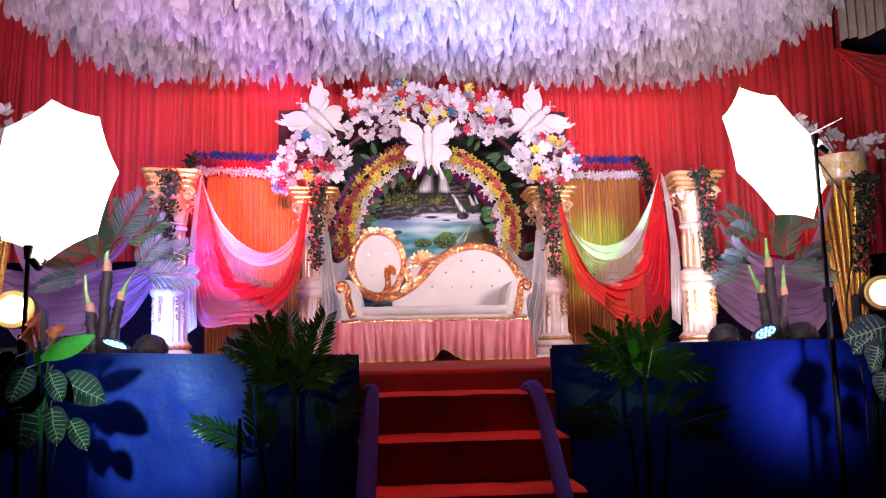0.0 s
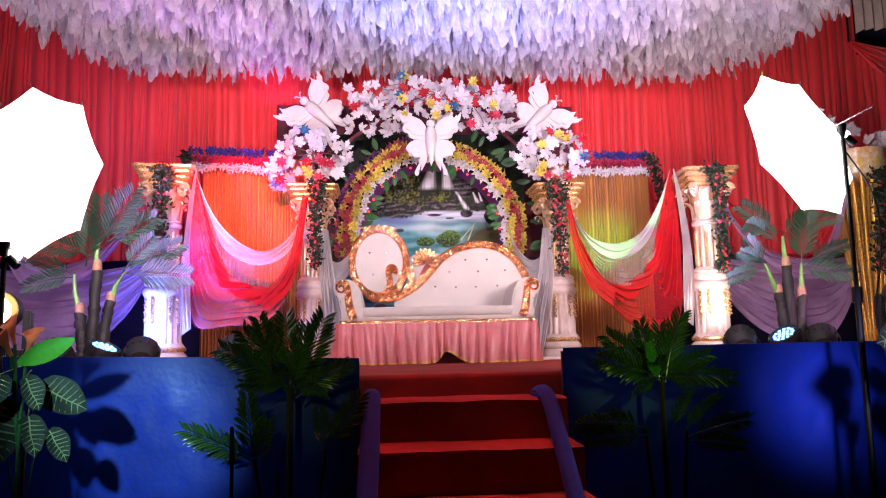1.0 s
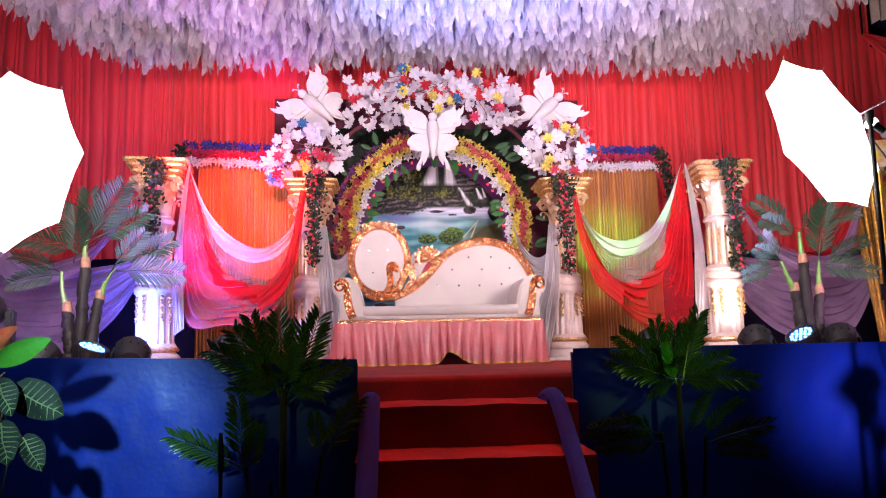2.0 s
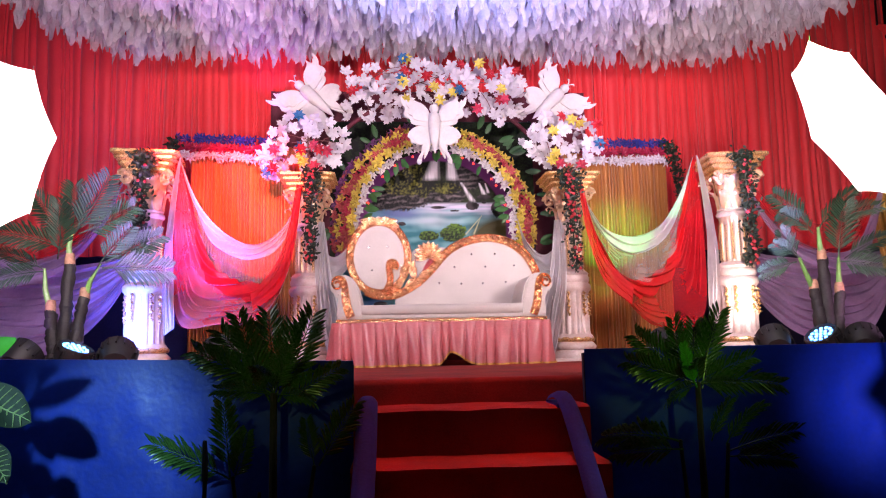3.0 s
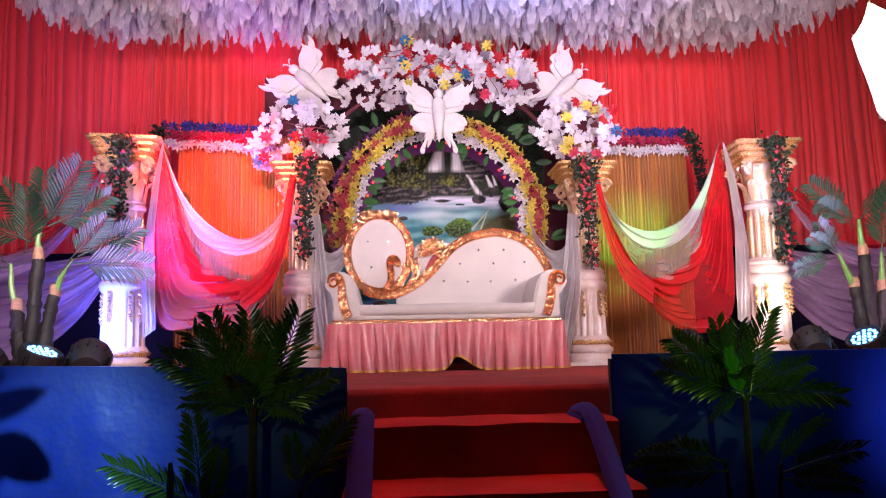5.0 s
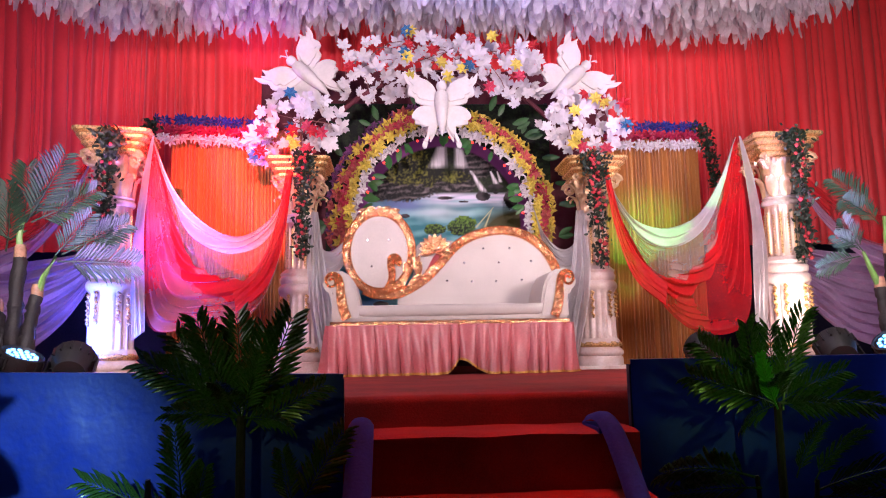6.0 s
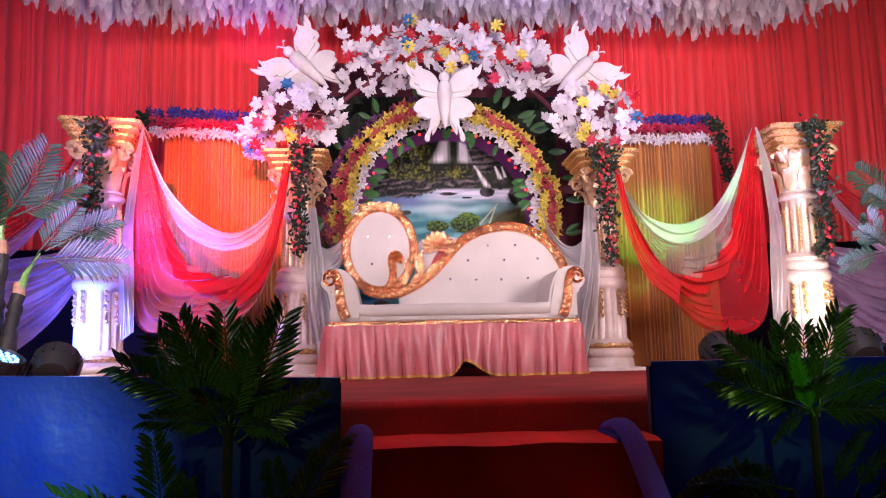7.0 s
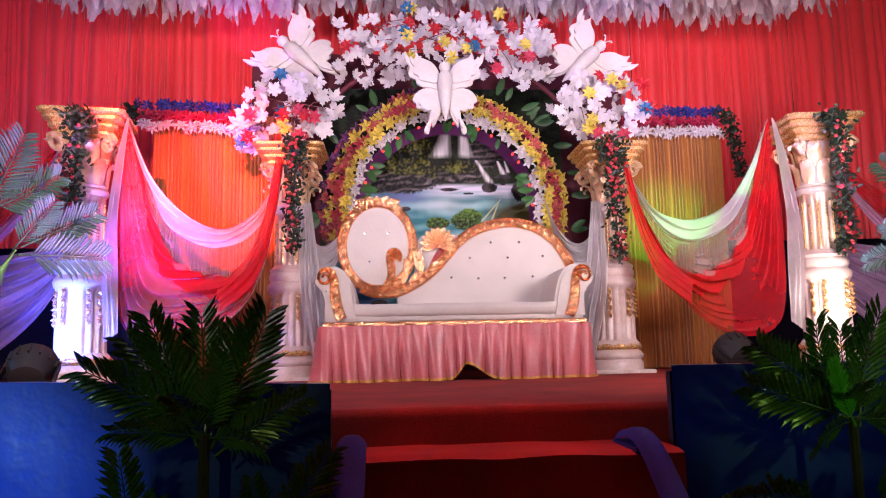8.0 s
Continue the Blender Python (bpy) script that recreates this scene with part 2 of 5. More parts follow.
single("wall_west", Geo().box(-9, -8.9, -5.9, 8.6, 0, 5.9), HALL, "dim hall wall", "wall", "structure")
single("wall_east", Geo().box(8.9, 9, -5.9, 8.6, 0, 5.9), HALL, "dim hall wall", "wall", "structure")

stage = thing("stage", (0, 0, 0), "raised wooden stage covered with worn red carpet", "stage", kind="structure")


def carpet_top(u, v):
    """The carpet's face over the edge of the deck, its rounded nose, then the top."""
    x = -4.6 + 9.2 * u
    w = 0.004 * noise.noise((x * 2.2, v * 9, 0))
    if v < 0.15:
        return x, 4.44 + w, FLOOR - 0.03 - 0.17 * (1 - v / 0.15)
    if v < 0.25:
        a = (v - 0.15) * 5 * math.pi
        return x, 4.47 - 0.03 * math.cos(a) + w, FLOOR - 0.03 + 0.03 * math.sin(a)
    y = 4.47 + 4.08 * (v - 0.25) / 0.75
    return x, y, FLOOR + 0.004 * noise.noise((x * 2.2, y * 2.2, 0))


deck = Geo().grid(carpet_top, 92, 60)
deck.box(-4.6, 4.6, 4.49, 8.55, 0.0, FLOOR - 0.02)
part("deck", deck, CARPET, stage, "red carpet over the deck")

stairs = thing("staircase", (0, 0, 0), "steep stage steps covered in dark red carpet", "staircase", kind="structure")
FRONTS = [(4.15, 1.21), (3.84, 1.0), (3.55, 0.785), (3.27, 0.58), (2.99, 0.38), (2.71, 0.19)]
for k, (y, z) in enumerate(FRONTS):
    back = 4.48 if k == 0 else FRONTS[k - 1][0] + 0.02
    g = Geo()

    def tread(u, v, y=y, z=z, back=back, k=k):
        x = -0.62 + 1.1 * u
        w = 0.006 * noise.noise((x * 4, k * 3.1, 0))
        if v < 0.3:
            return x, y + w, z - 0.21 * (1 - v / 0.3)
        s = (v - 0.3) / 0.7
        return x, y + w + (back - y) * s, z + 0.006 * noise.noise((x * 5, s * 2, k)) - (0.008 if s == 0 else 0)
    g.grid(tread, 40, 10)
    g.box(-0.62, 0.48, y + 0.015, back, 0, z - 0.02)
    part("step", g, CARPET, stairs)

for name, x, w in (("left", -0.565, 0.095), ("right", 0.365, 0.085)):
    pts = [(4.38, 1.235)] + [(y + 0.03, z + 0.03) for y, z in FRONTS] + [(2.66, 0.05)]
    g = Geo()

    def band(u, v, pts=pts, x=x, w=w):
        p = spline([(0, a, b) for a, b in pts], 40)[round(v * 40)]
        return x + (u - 0.5) * w + 0.008 * math.sin(v * 9), p.y - 0.012, p.z + 0.018 - 0.03 * abs(2 * u - 1) ** 3
    g.grid(band, 8, 40)
    g.box(x - w * 0.46, x + w * 0.46, 4.15, 4.40, 0.9, 1.22)
    ob = single("stair_cloth", g, STRIP, "blue cloth strip running down the edge of the steps", "cloth strip", group="stair edge strips")


def add_board(x0, x1, y, z0, z1, seed, label):
    th = thing("stage_front_panel", (0, 0, 0), label, "stage panel", "stage front panels")
    g = Geo()

    def face(u, v):
        x = x0 + (x1 - x0) * u
        top = z0 + (z1 - z0) * u
        z = top * v
        w = 0.012 * noise.noise((x * 5 + seed, z * 1.2, 0.3)) + 0.004 * noise.noise((x * 16, z * 7, seed))
        return x, y + w * min(1, (1 - v) * 8), z
    g.grid(face, 110, 60)
    g.add([(x0, y, z0), (x1, y, z1), (x1, y + 0.06, z1), (x0, y + 0.06, z0)], [(0, 1, 2, 3)])
    part("sheet", g, BLUE_CLOTH, th, "shiny wrinkled blue sheet")
    part("board", Geo().box(x0, x1, y + 0.02, y + 0.055, 0, min(z0, z1) - 0.02), NAVY, th)
    return th


add_board(-4.4, -0.62, 4.17, 1.535, 1.438, 2.0, "blue sheet covered stage front panel beside the steps")
add_board(0.49, 4.4, 4.25, 1.468, 1.468, 7.0, "blue sheet covered stage front panel with creases")

# ---------------------------------------------------------------- red curtain
EDGES = [-5.6, -4.1, -2.6, -1.1, 0.4, 1.75, 3.25, 4.2, 5.08, 6.4]
for k in range(len(EDGES) - 1):
    x0, x1 = EDGES[k], EDGES[k + 1]
    q = random.Random(300 + k)
    creases = [x0 - 0.02]
    while creases[-1] < x1 + 0.05:
        creases.append(creases[-1] + q.choice((0.028, 0.04, 0.05, 0.065, 0.085, 0.12)) * q.uniform(0.85, 1.2))
    depths = [q.uniform(0.4, 1.0) for _ in creases]
    high = 3.0 if k < 8 else 2.35

    def fold(u, v, x0=x0, x1=x1, k=k, creases=creases, depths=depths, high=high):
        x = x0 + (x1 - x0) * u
        xs = x + 0.035 * noise.noise((x * 1.3, v * 1.6, k)) + 0.012 * noise.noise((x * 6, v * 3, 7 + k))
        xs = min(max(xs, creases[0] + 1e-4), creases[-1] - 1e-4)
        i = max(j for j in range(len(creases)) if creases[j] <= xs)
        wide = creases[i + 1] - creases[i]
        f = (xs - creases[i]) / wide
        bulge = math.sin(math.pi * f ** (0.7 + 0.6 * depths[i])) ** 0.55 * (0.028 + 0.38 * wide) * depths[i]
        d = 0.035 * noise.noise((x * 2.1, v * 1.2, 4)) + 0.010 * noise.noise((x * 9, v * 4, k))
        return x, BACK + d - bulge - 0.006 * (k % 2), 2.42 + high * v + 0.02 * noise.noise((x * 3, 0, k)) * (1 - v)
    cloth = Geo().grid(fold, 340, 14)
    single("curtain", cloth, RED_CURTAIN, "long red pleated curtain hung behind the stage", "curtain", group="red back curtains")

# ---------------------------------------------------------------- net tufts under the ceiling
g = Geo()
rnd = random.Random(4)


def tuft(g, x, y, z, size):
    """A ragged bunch of soft net strips with blunt, uneven ends."""
    for k in range(8):
        a = rnd.uniform(0, math.pi)
        dx, dy = rnd.uniform(-0.045, 0.045) * size, rnd.uniform(-0.045, 0.045) * size
        L, w = rnd.uniform(0.12, 0.40) * size, rnd.uniform(0.018, 0.036) * size
        v = []
        m = 6
        for j in range(m + 1):
            s = j / m
            ww = w * (0.5 + 0.9 * math.sin(math.pi * min(1, 0.1 + 0.8 * s))) * rnd.uniform(0.6, 1.25) * (1 if j < m else 0.5)
            cx, cy = x + dx * s * 1.4 + rnd.uniform(-0.012, 0.012), y + dy * s * 1.4 + rnd.uniform(-0.01, 0.01)
            b = a + s * 1.6
            drop = L * s * rnd.uniform(0.95, 1.05)
            v += [(cx - ww * math.cos(b), cy - ww * math.sin(b), z - drop), (cx + ww * math.cos(b), cy + ww * math.sin(b), z - drop + rnd.uniform(-0.02, 0.02) * s)]
        g.add(v, [(2 * j, 2 * j + 1, 2 * j + 3, 2 * j + 2) for j in range(m)])


row = 0
yy = 4.9
while yy < 7.86:
    xx = -3.56 + (row % 2) * 0.02
    while xx < 3.56:
        px, py = xx + rnd.uniform(-0.025, 0.025), yy + rnd.uniform(-0.03, 0.03)
        corner = max(0, abs(px) - 2.5) / 1.1
        if py < 7.85 - 0.75 * corner ** 2.2 * 1.1:
            tuft(g, px, py, 4.62 + rnd.uniform(-0.03, 0.03), 1.0)
        xx += 0.115
    yy += 0.135
    row += 1
single("ceiling_tufts", g, TUFT_CLOTH, "rows of white net tufts hanging under the ceiling", "hanging tufts", "stuff")
single("tuft_frame", Geo().box(-3.6, 3.6, 4.8, 7.9, 4.66, 4.69), DARKCEIL, "brown net panel that carries the tufts", "ceiling panel", "structure")

# ---------------------------------------------------------------- pillars


def square(half, cut, z):
    pts = []
    for sx, sy in ((1, 1), (-1, 1), (-1, -1), (1, -1)):
        a, b = (half * sx, (half - cut) * sy), ((half - cut) * sx, half * sy)
        pts += [a, b] if sx * sy > 0 else [b, a]
    return [(x, y, z) for x, y in pts]


def stack(g, rings):
    n = len(rings[0])
    g.add([p for r in rings for p in r], [(j * n + i, j * n + (i + 1) % n, (j + 1) * n + (i + 1) % n, (j + 1) * n + i) for j in range(len(rings) - 1) for i in range(n)]
          + [tuple(range(n - 1, -1, -1)), tuple(range((len(rings) - 1) * n, len(rings) * n))])


def build_pillar():
    p = thing("pillar", (0, 0, 0), "ivory and gold fluted plaster pillar with a carved capital", "pillar", "stage pillars")
    base = Geo().lathe([(0.185, 0), (0.185, 0.05), (0.175, 0.07), (0.17, 0.075), (0.183, 0.09), (0.185, 0.11), (0.172, 0.13), (0.155, 0.145), (0.168, 0.16), (0.172, 0.18), (0.16, 0.2), (0.148, 0.215)], 48,
                       flute=lambda a, z, r: r + (0.006 * math.sin(14 * a) if 0.085 < z < 0.125 else 0))
    part("base", base, IVORY, p, "ivory base with gold washed rings")
    ring = Geo().lathe([(0.166, 0.148), (0.176, 0.158), (0.178, 0.172), (0.168, 0.188)], 48, flute=lambda a, z, r: r + 0.005 * math.sin(11 * a + 40 * z))
    part("base_ring", ring, GOLD, p)
    drum = Geo().lathe([(0.146, 0.21), (0.142, 0.24), (0.14, 0.575), (0.146, 0.6), (0.158, 0.615), (0.163, 0.64), (0.158, 0.66), (0.140, 0.68), (0.150, 0.70), (0.152, 0.725), (0.140, 0.745), (0.148, 0.765), (0.122, 0.79), (0.112, 0.8)], 96,
                       flute=lambda a, z, r: r - (0.020 * max(0, math.cos(16 * a)) ** 0.5 if 0.235 < z < 0.59 else 0))
    part("lower_drum", drum, IVORY, p, "fluted ivory lower drum")
    shaft = Geo().lathe([(0.108, 0.795), (0.108, 0.83), (0.106, 1.12), (0.105, 1.15), (0.108, 1.18)], 96, flute=lambda a, z, r: r - (0.014 * max(0, math.cos(14 * a)) ** 0.5 if 0.82 < z < 1.14 else 0))
    part("upper_shaft", shaft, GOLD_WASH, p, "gold washed fluted upper shaft")
    for k in range(14):
        a = 2 * math.pi * (k + 0.5) / 14
        if k % 2:
            rib = Geo().tube([(0.1085 * math.cos(a), 0.1085 * math.sin(a), 0.82 + 0.3 * j / 4) for j in range(5)], 0.008, 6)
        else:
            rib = Geo()
            for j in range(14):
                z = 0.825 + j * 0.021
                rib.tube([(0.1 * math.cos(a), 0.1 * math.sin(a), z), (0.116 * math.cos(a), 0.116 * math.sin(a), z + 0.003)], [0.009, 0.004], 6)
        part("gold_rib", rib, GOLD, p)
    neck = Geo().lathe([(0.112, 1.175), (0.123, 1.185), (0.126, 1.2), (0.12, 1.215), (0.108, 1.222), (0.118, 1.235), (0.108, 1.25), (0.102, 1.3), (0.104, 1.45), (0.118, 1.53), (0.15, 1.56)], 40)
    part("neck", neck, IVORY, p)
    leaf = Geo()
    L = [(0.0, 0.0, 0.026), (0.06, 0.006, 0.042), (0.115, 0.014, 0.044), (0.15, 0.038, 0.036), (0.165, 0.070, 0.024), (0.148, 0.092, 0.014), (0.125, 0.088, 0.005)]
    leaf.add([(q, sx * w, s) if sx else (q + 0.014, 0, s) for s, q, w in L for sx in (-1, 0, 1)], [(3 * j + i, 3 * j + i + 1, 3 * j + i + 4, 3 * j + i + 3) for j in range(len(L) - 1) for i in (0, 1)])
    lm = leaf.mesh("acanthus_leaf", PALE_GOLD)
    for tier, (n, z, r, s) in enumerate(((8, 1.235, 0.106, 0.95), (8, 1.345, 0.106, 1.0))):
        for k in range(n):
            a = 360 / n * (k + 0.5 * tier)
            part("acanthus_leaf", lm, GOLD, p, at=pose(r * math.cos(radians(a)), r * math.sin(radians(a)), z, 0, 0, a) @ Matrix.Diagonal((s, s, s, 1)))
    for k in range(4):
        a = math.pi / 4 + k * math.pi / 2
        g = Geo()
        pts = []
        for j in range(22):
            th = j / 21 * 3.6 * math.pi
            rr = 0.058 * (1 - 0.72 * j / 21)
            pts.append(((0.200 + rr * math.cos(th)) * math.cos(a), (0.200 + rr * math.cos(th)) * math.sin(a), 1.482 + rr * math.sin(th)))
        g.tube(pts, [0.021 - 0.010 * j / 21 for j in range(22)], 6)
        part("volute", g, PALE_GOLD, p)
    ab = Geo()
    stack(ab, [square(h, 0.03, z) for h, z in ((0.150, 1.52), (0.170, 1.535), (0.170, 1.553), (0.156, 1.558), (0.192, 1.576), (0.192, 1.596), (0.176, 1.601), (0.217, 1.620), (0.217, 1.640), (0.202, 1.645), (0.240, 1.658), (0.240, 1.68))])
    part("abacus", ab, GOLD, p, "stepped gold top slab", bevel=0.002, smooth=False)
    for k in range(5):
        a = -math.pi / 2 + (k - 2) * 0.45
        g = Geo()
        for j in range(7):
            z = 0.6 - 0.03 * j - 0.012 * abs(k - 2)
            r = 0.149
            g.tube([(r * math.cos(a) - 0.004, r * math.sin(a), z), (r * 1.09 * math.cos(a + 0.05 * (-1) ** j), r * 1.09 * math.sin(a + 0.05 * (-1) ** j), z - 0.012), (r * math.cos(a), r * math.sin(a), z - 0.03)], [0.012, 0.011, 0.005], 6)
        if k in (0, 1, 3, 4):
            part("carved_swag", g, GOLD, p)
    return p


pillar = build_pillar()
pillar.matrix_basis = pose(-2.26, 6.33, FLOOR, 0, 0, 9) @ Matrix.Diagonal((1, 1, 0.970, 1))
copy_thing(pillar, pose(2.30, 6.33, FLOOR, 0, 0, -5) @ Matrix.Diagonal((1, 1, 0.985, 1)))
for x in (-1.13, 1.14):
    copy_thing(pillar, pose(x, 7.0, FLOOR + 0.024) @ Matrix.Diagonal((1, 1, 0.975, 1)))
    single("plinth_block", Geo().box(-0.215, 0.215, -0.2, 0.2, 0, 0.024), IVORY, "low white block under a pillar", "block", bevel=0.004, at=pose(x, 7.0, FLOOR), group="white pillar blocks")

# ---------------------------------------------------------------- photo umbrellas on stands


def add_umbrella(x, y, z, aim, pole_x, pole_y, label, head_z=0.02, R=0.435, spin=0.0):
    th = thing("umbrella_light", (x, y, z), label, "studio light", "studio umbrella lights")
    turn = look((0, 0, 0), Vector(aim) - Vector((x, y, z)))
    dep = 0.13
    g = Geo()
    rings = 7

    def ringpt(k, j):
        s = j / rings
        rib = 2 * math.pi * (k // 4) / 8 + spin
        f = (k % 4) / 4
        a, b = Vector((math.cos(rib), math.sin(rib))), Vector((math.cos(rib + math.pi / 4), math.sin(rib + math.pi / 4)))
        p = a.lerp(b, f) * (1 - 0.035 * math.sin(math.pi * f) * s)
        return turn @ Vector((p.x * R * s, p.y * R * s, -dep * math.cos(s * math.pi / 2)))
    v = [turn @ Vector((0, 0, -dep))] + [ringpt(k, j) for j in range(1, rings + 1) for k in range(32)]
    f = [(0, 1 + k, 1 + (k + 1) % 32) for k in range(32)]
    for j in range(rings - 1):
        for k in range(32):
            a, b = 1 + j * 32 + k, 1 + j * 32 + (k + 1) % 32
            f.append((a, b, b + 32, a + 32))
    part("canopy", Geo().add(v, f), UMBRELLA, th, "glowing white umbrella cloth")
    for k in range(8):
        a = 2 * math.pi * k / 8 + spin
        pts = [turn @ Vector((R * s * math.cos(a), R * s * math.sin(a), -dep * math.cos(s * math.pi / 2) + 0.006)) for s in (0.05, 0.35, 0.7, 1.0, 1.04)]
        part("rib", Geo().tube(pts, 0.002, 5), IVORY, th)
    part("shaft", Geo().tube([turn @ Vector((0, 0, -dep)), turn @ Vector((0, 0, 0.42))], 0.004, 6), CHROME, th, "thin chrome shaft")
    head = Vector((pole_x - x, pole_y - y, head_z))
    part("swivel", Geo().tube([head + Vector((0, 0, -0.03)), head + Vector((0, 0, 0.035))], [0.016, 0.022], 12), BLACK, th)
    socket = part("lamp_socket", Geo().tube([head + Vector((0.02, 0.0, -0.035)), head + Vector((0.06, -0.01, -0.075))], [0.02, 0.018], 10), BLACK, th)
    part("bulb", Geo().tube([head + Vector((0.02, 0.0, -0.02)), head + Vector((0.03, 0.04, -0.02)), head + Vector((0.03, 0.07, -0.02))], [0.02, 0.028, 0.012], 12), LENS, socket, "bright white bulb")
    part("pole", Geo().tube([head + Vector((0, 0, -0.03)), Vector((head.x, head.y, -0.9)), ], 0.011, 8), BLACK, th)
    part("lower_pole", Geo().tube([Vector((head.x, head.y, -0.85)), Vector((head.x, head.y, -z + 0.25))], 0.016, 8), BLACK, th)
    part("clamp", Geo().tube([Vector((head.x, head.y, -0.8)), Vector((head.x, head.y, -0.88))], 0.026, 8), BLACK, th)
    for k in range(3):
        a = 2.1 * k + 0.4
        part("leg", Geo().tube([(head.x, head.y, -z + 0.5), (head.x + 0.45 * math.cos(a), head.y + 0.45 * math.sin(a), -z + 0.012)], 0.011, 6), BLACK, th)
    return th


add_umbrella(-2.185, 3.86, 2.37, (-0.6, 8.2, 2.5), -2.13, 3.55, "lit white photo umbrella on a black stand", -0.42, 0.42)
add_umbrella(1.80, 4.0, 2.55, (0.85, 6.0, 2.05), 1.94, 3.84, "lit white photo umbrella tilted on a thin black stand", 0.03, 0.435, math.pi / 8)

single("curtain_rail", Geo().box(-8.9, 8.9, BACK - 0.05, BACK + 0.05, 5.41, 5.46), METAL, "dark metal rail that carries the curtains", "rail", "structure")

# ---------------------------------------------------------------- more materials
SIDE_SHEER = material("white_side_sheer", (0.80, 0.76, 0.78), 0.7, vary=0.1, scale=4, transmit=0.4, clear=0.18, bump=0.1)
PINK_SATIN = material("pink_satin", (0.52, 0.115, 0.13), 0.38, vary=0.25, scale=6, fine=90, bump=0.15, sheen=0.3)
LEATHER = material("ivory_leather", (0.52, 0.46, 0.43), 0.42, vary=0.08, scale=4, fine=140, bump=0.12)
CRYSTAL = material("crystal_button", (0.75, 0.75, 0.85), 0.08, metal=0.9, vary=0.1)
FRINGE = material("gold_fringe", (0.60, 0.30, 0.05), 0.5, metal=0.2, vary=0.4, scale=60)
MAROON = material("maroon_cloth", (0.13, 0.012, 0.03), 0.7, vary=0.4, scale=3)
FOAM = material("white_foam", (0.66, 0.61, 0.60), 0.55, vary=0.08, scale=8, fine=50, bump=0.15)
PETAL_WHITE = material("white_petal", (0.74, 0.69, 0.74), 0.6, vary=0.12, scale=20, transmit=0.2, per_object=0.12)
PETAL_RED = material("red_petal", (0.52, 0.010, 0.02), 0.5, vary=0.3, scale=25, transmit=0.15, per_object=0.25)
PETAL_PINK = material("pink_petal", (0.58, 0.04, 0.09), 0.5, vary=0.3, scale=25, transmit=0.15, per_object=0.25)
PETAL_BLUE = material("blue_petal", (0.02, 0.14, 0.32), 0.5, vary=0.3, scale=25, transmit=0.15, per_object=0.25)
PETAL_YELLOW = material("yellow_petal", (0.80, 0.63, 0.10), 0.5, vary=0.3, scale=25, transmit=0.15, per_object=0.25)
PETAL_CRIMSON = material("crimson_petal", (0.40, 0.030, 0.06), 0.5, vary=0.3, scale=45, transmit=0.1, per_object=0.3, second=(0.55, 0.16, 0.12))
PETAL_PURPLE = material("purple_petal", (0.20, 0.05, 0.20), 0.5, vary=0.3, scale=25, transmit=0.15, per_object=0.3)
CRIMSON_LEAF = material("crimson_leaf", (0.42, 0.010, 0.06), 0.5, vary=0.3, scale=25, transmit=0.15, per_object=0.25)
ROYAL = material("royal_blue_leaf", (0.02, 0.03, 0.26), 0.5, vary=0.3, scale=25, transmit=0.15, per_object=0.25)
LEAF = material("green_leaf", (0.035, 0.14, 0.035), 0.4, vary=0.4, scale=14, transmit=0.12, per_object=0.3)
DARK_LEAF = material("dark_vine_leaf", (0.008, 0.022, 0.010), 0.5, vary=0.5, scale=20)
PALM = material("palm_leaf", (0.050, 0.125, 0.030), 0.28, vary=0.5, scale=8, fine=60, transmit=0.1, per_object=0.35)
STAGE_PALM = material("stage_palm_leaf", (0.024, 0.070, 0.034), 0.6, vary=0.5, scale=8, fine=60, transmit=0.1, per_object=0.4)
STEM = material("brown_stem", (0.022, 0.015, 0.012), 0.7, vary=0.4, scale=20, bump=0.5)
TWIG = material("pink_twig", (0.25, 0.10, 0.10), 0.6)
ROSE = material("rose_petal", (0.50, 0.035, 0.05), 0.5, vary=0.3, scale=40, per_object=0.3)
CALLA = material("orange_calla", (0.80, 0.27, 0.08), 0.4, vary=0.25, scale=18, transmit=0.2, second=(0.78, 0.22, 0.16))
VEINED = material("dark_veined_leaf", (0.010, 0.020, 0.010), 0.72, vary=0.4, scale=16)
VEIN = material("pale_leaf_vein", (0.24, 0.29, 0.12), 0.5, vary=0.2)
GLITTER = material("gold_glitter_stick", (0.72, 0.45, 0.08), 0.3, metal=0.7, vary=0.5, scale=60, fine=200, bump=0.6)
BOWL = material("painted_glass_bowl", (0.60, 0.62, 0.45), 0.2, vary=0.4, scale=22, second=(0.65, 0.28, 0.04))
YELLOW_RING = material("yellow_ring", (0.75, 0.55, 0.15), 0.4)
LED_BLUE = glow("blue_led", (0.10, 0.38, 1.0), 7.0)
LED_RED = glow("red_led", (1.0, 0.03, 0.02), 3.0)


def printed(name):
    """Cloth that takes its ink from the mesh's colour layer."""
    m = material(name, (1, 1, 1), 0.45, bump=0.05)
    n, link = m.node_tree.nodes, m.node_tree.links
    at = n.new("ShaderNodeAttribute")
    at.attribute_name = "ink"
    link.new(at.outputs["Color"], n["Principled BSDF"].inputs["Base Color"])
    n["Principled BSDF"].inputs["Specular IOR Level"].default_value = 0.15
    return m


PRINT = printed("printed_banner")

# ---------------------------------------------------------------- sofa


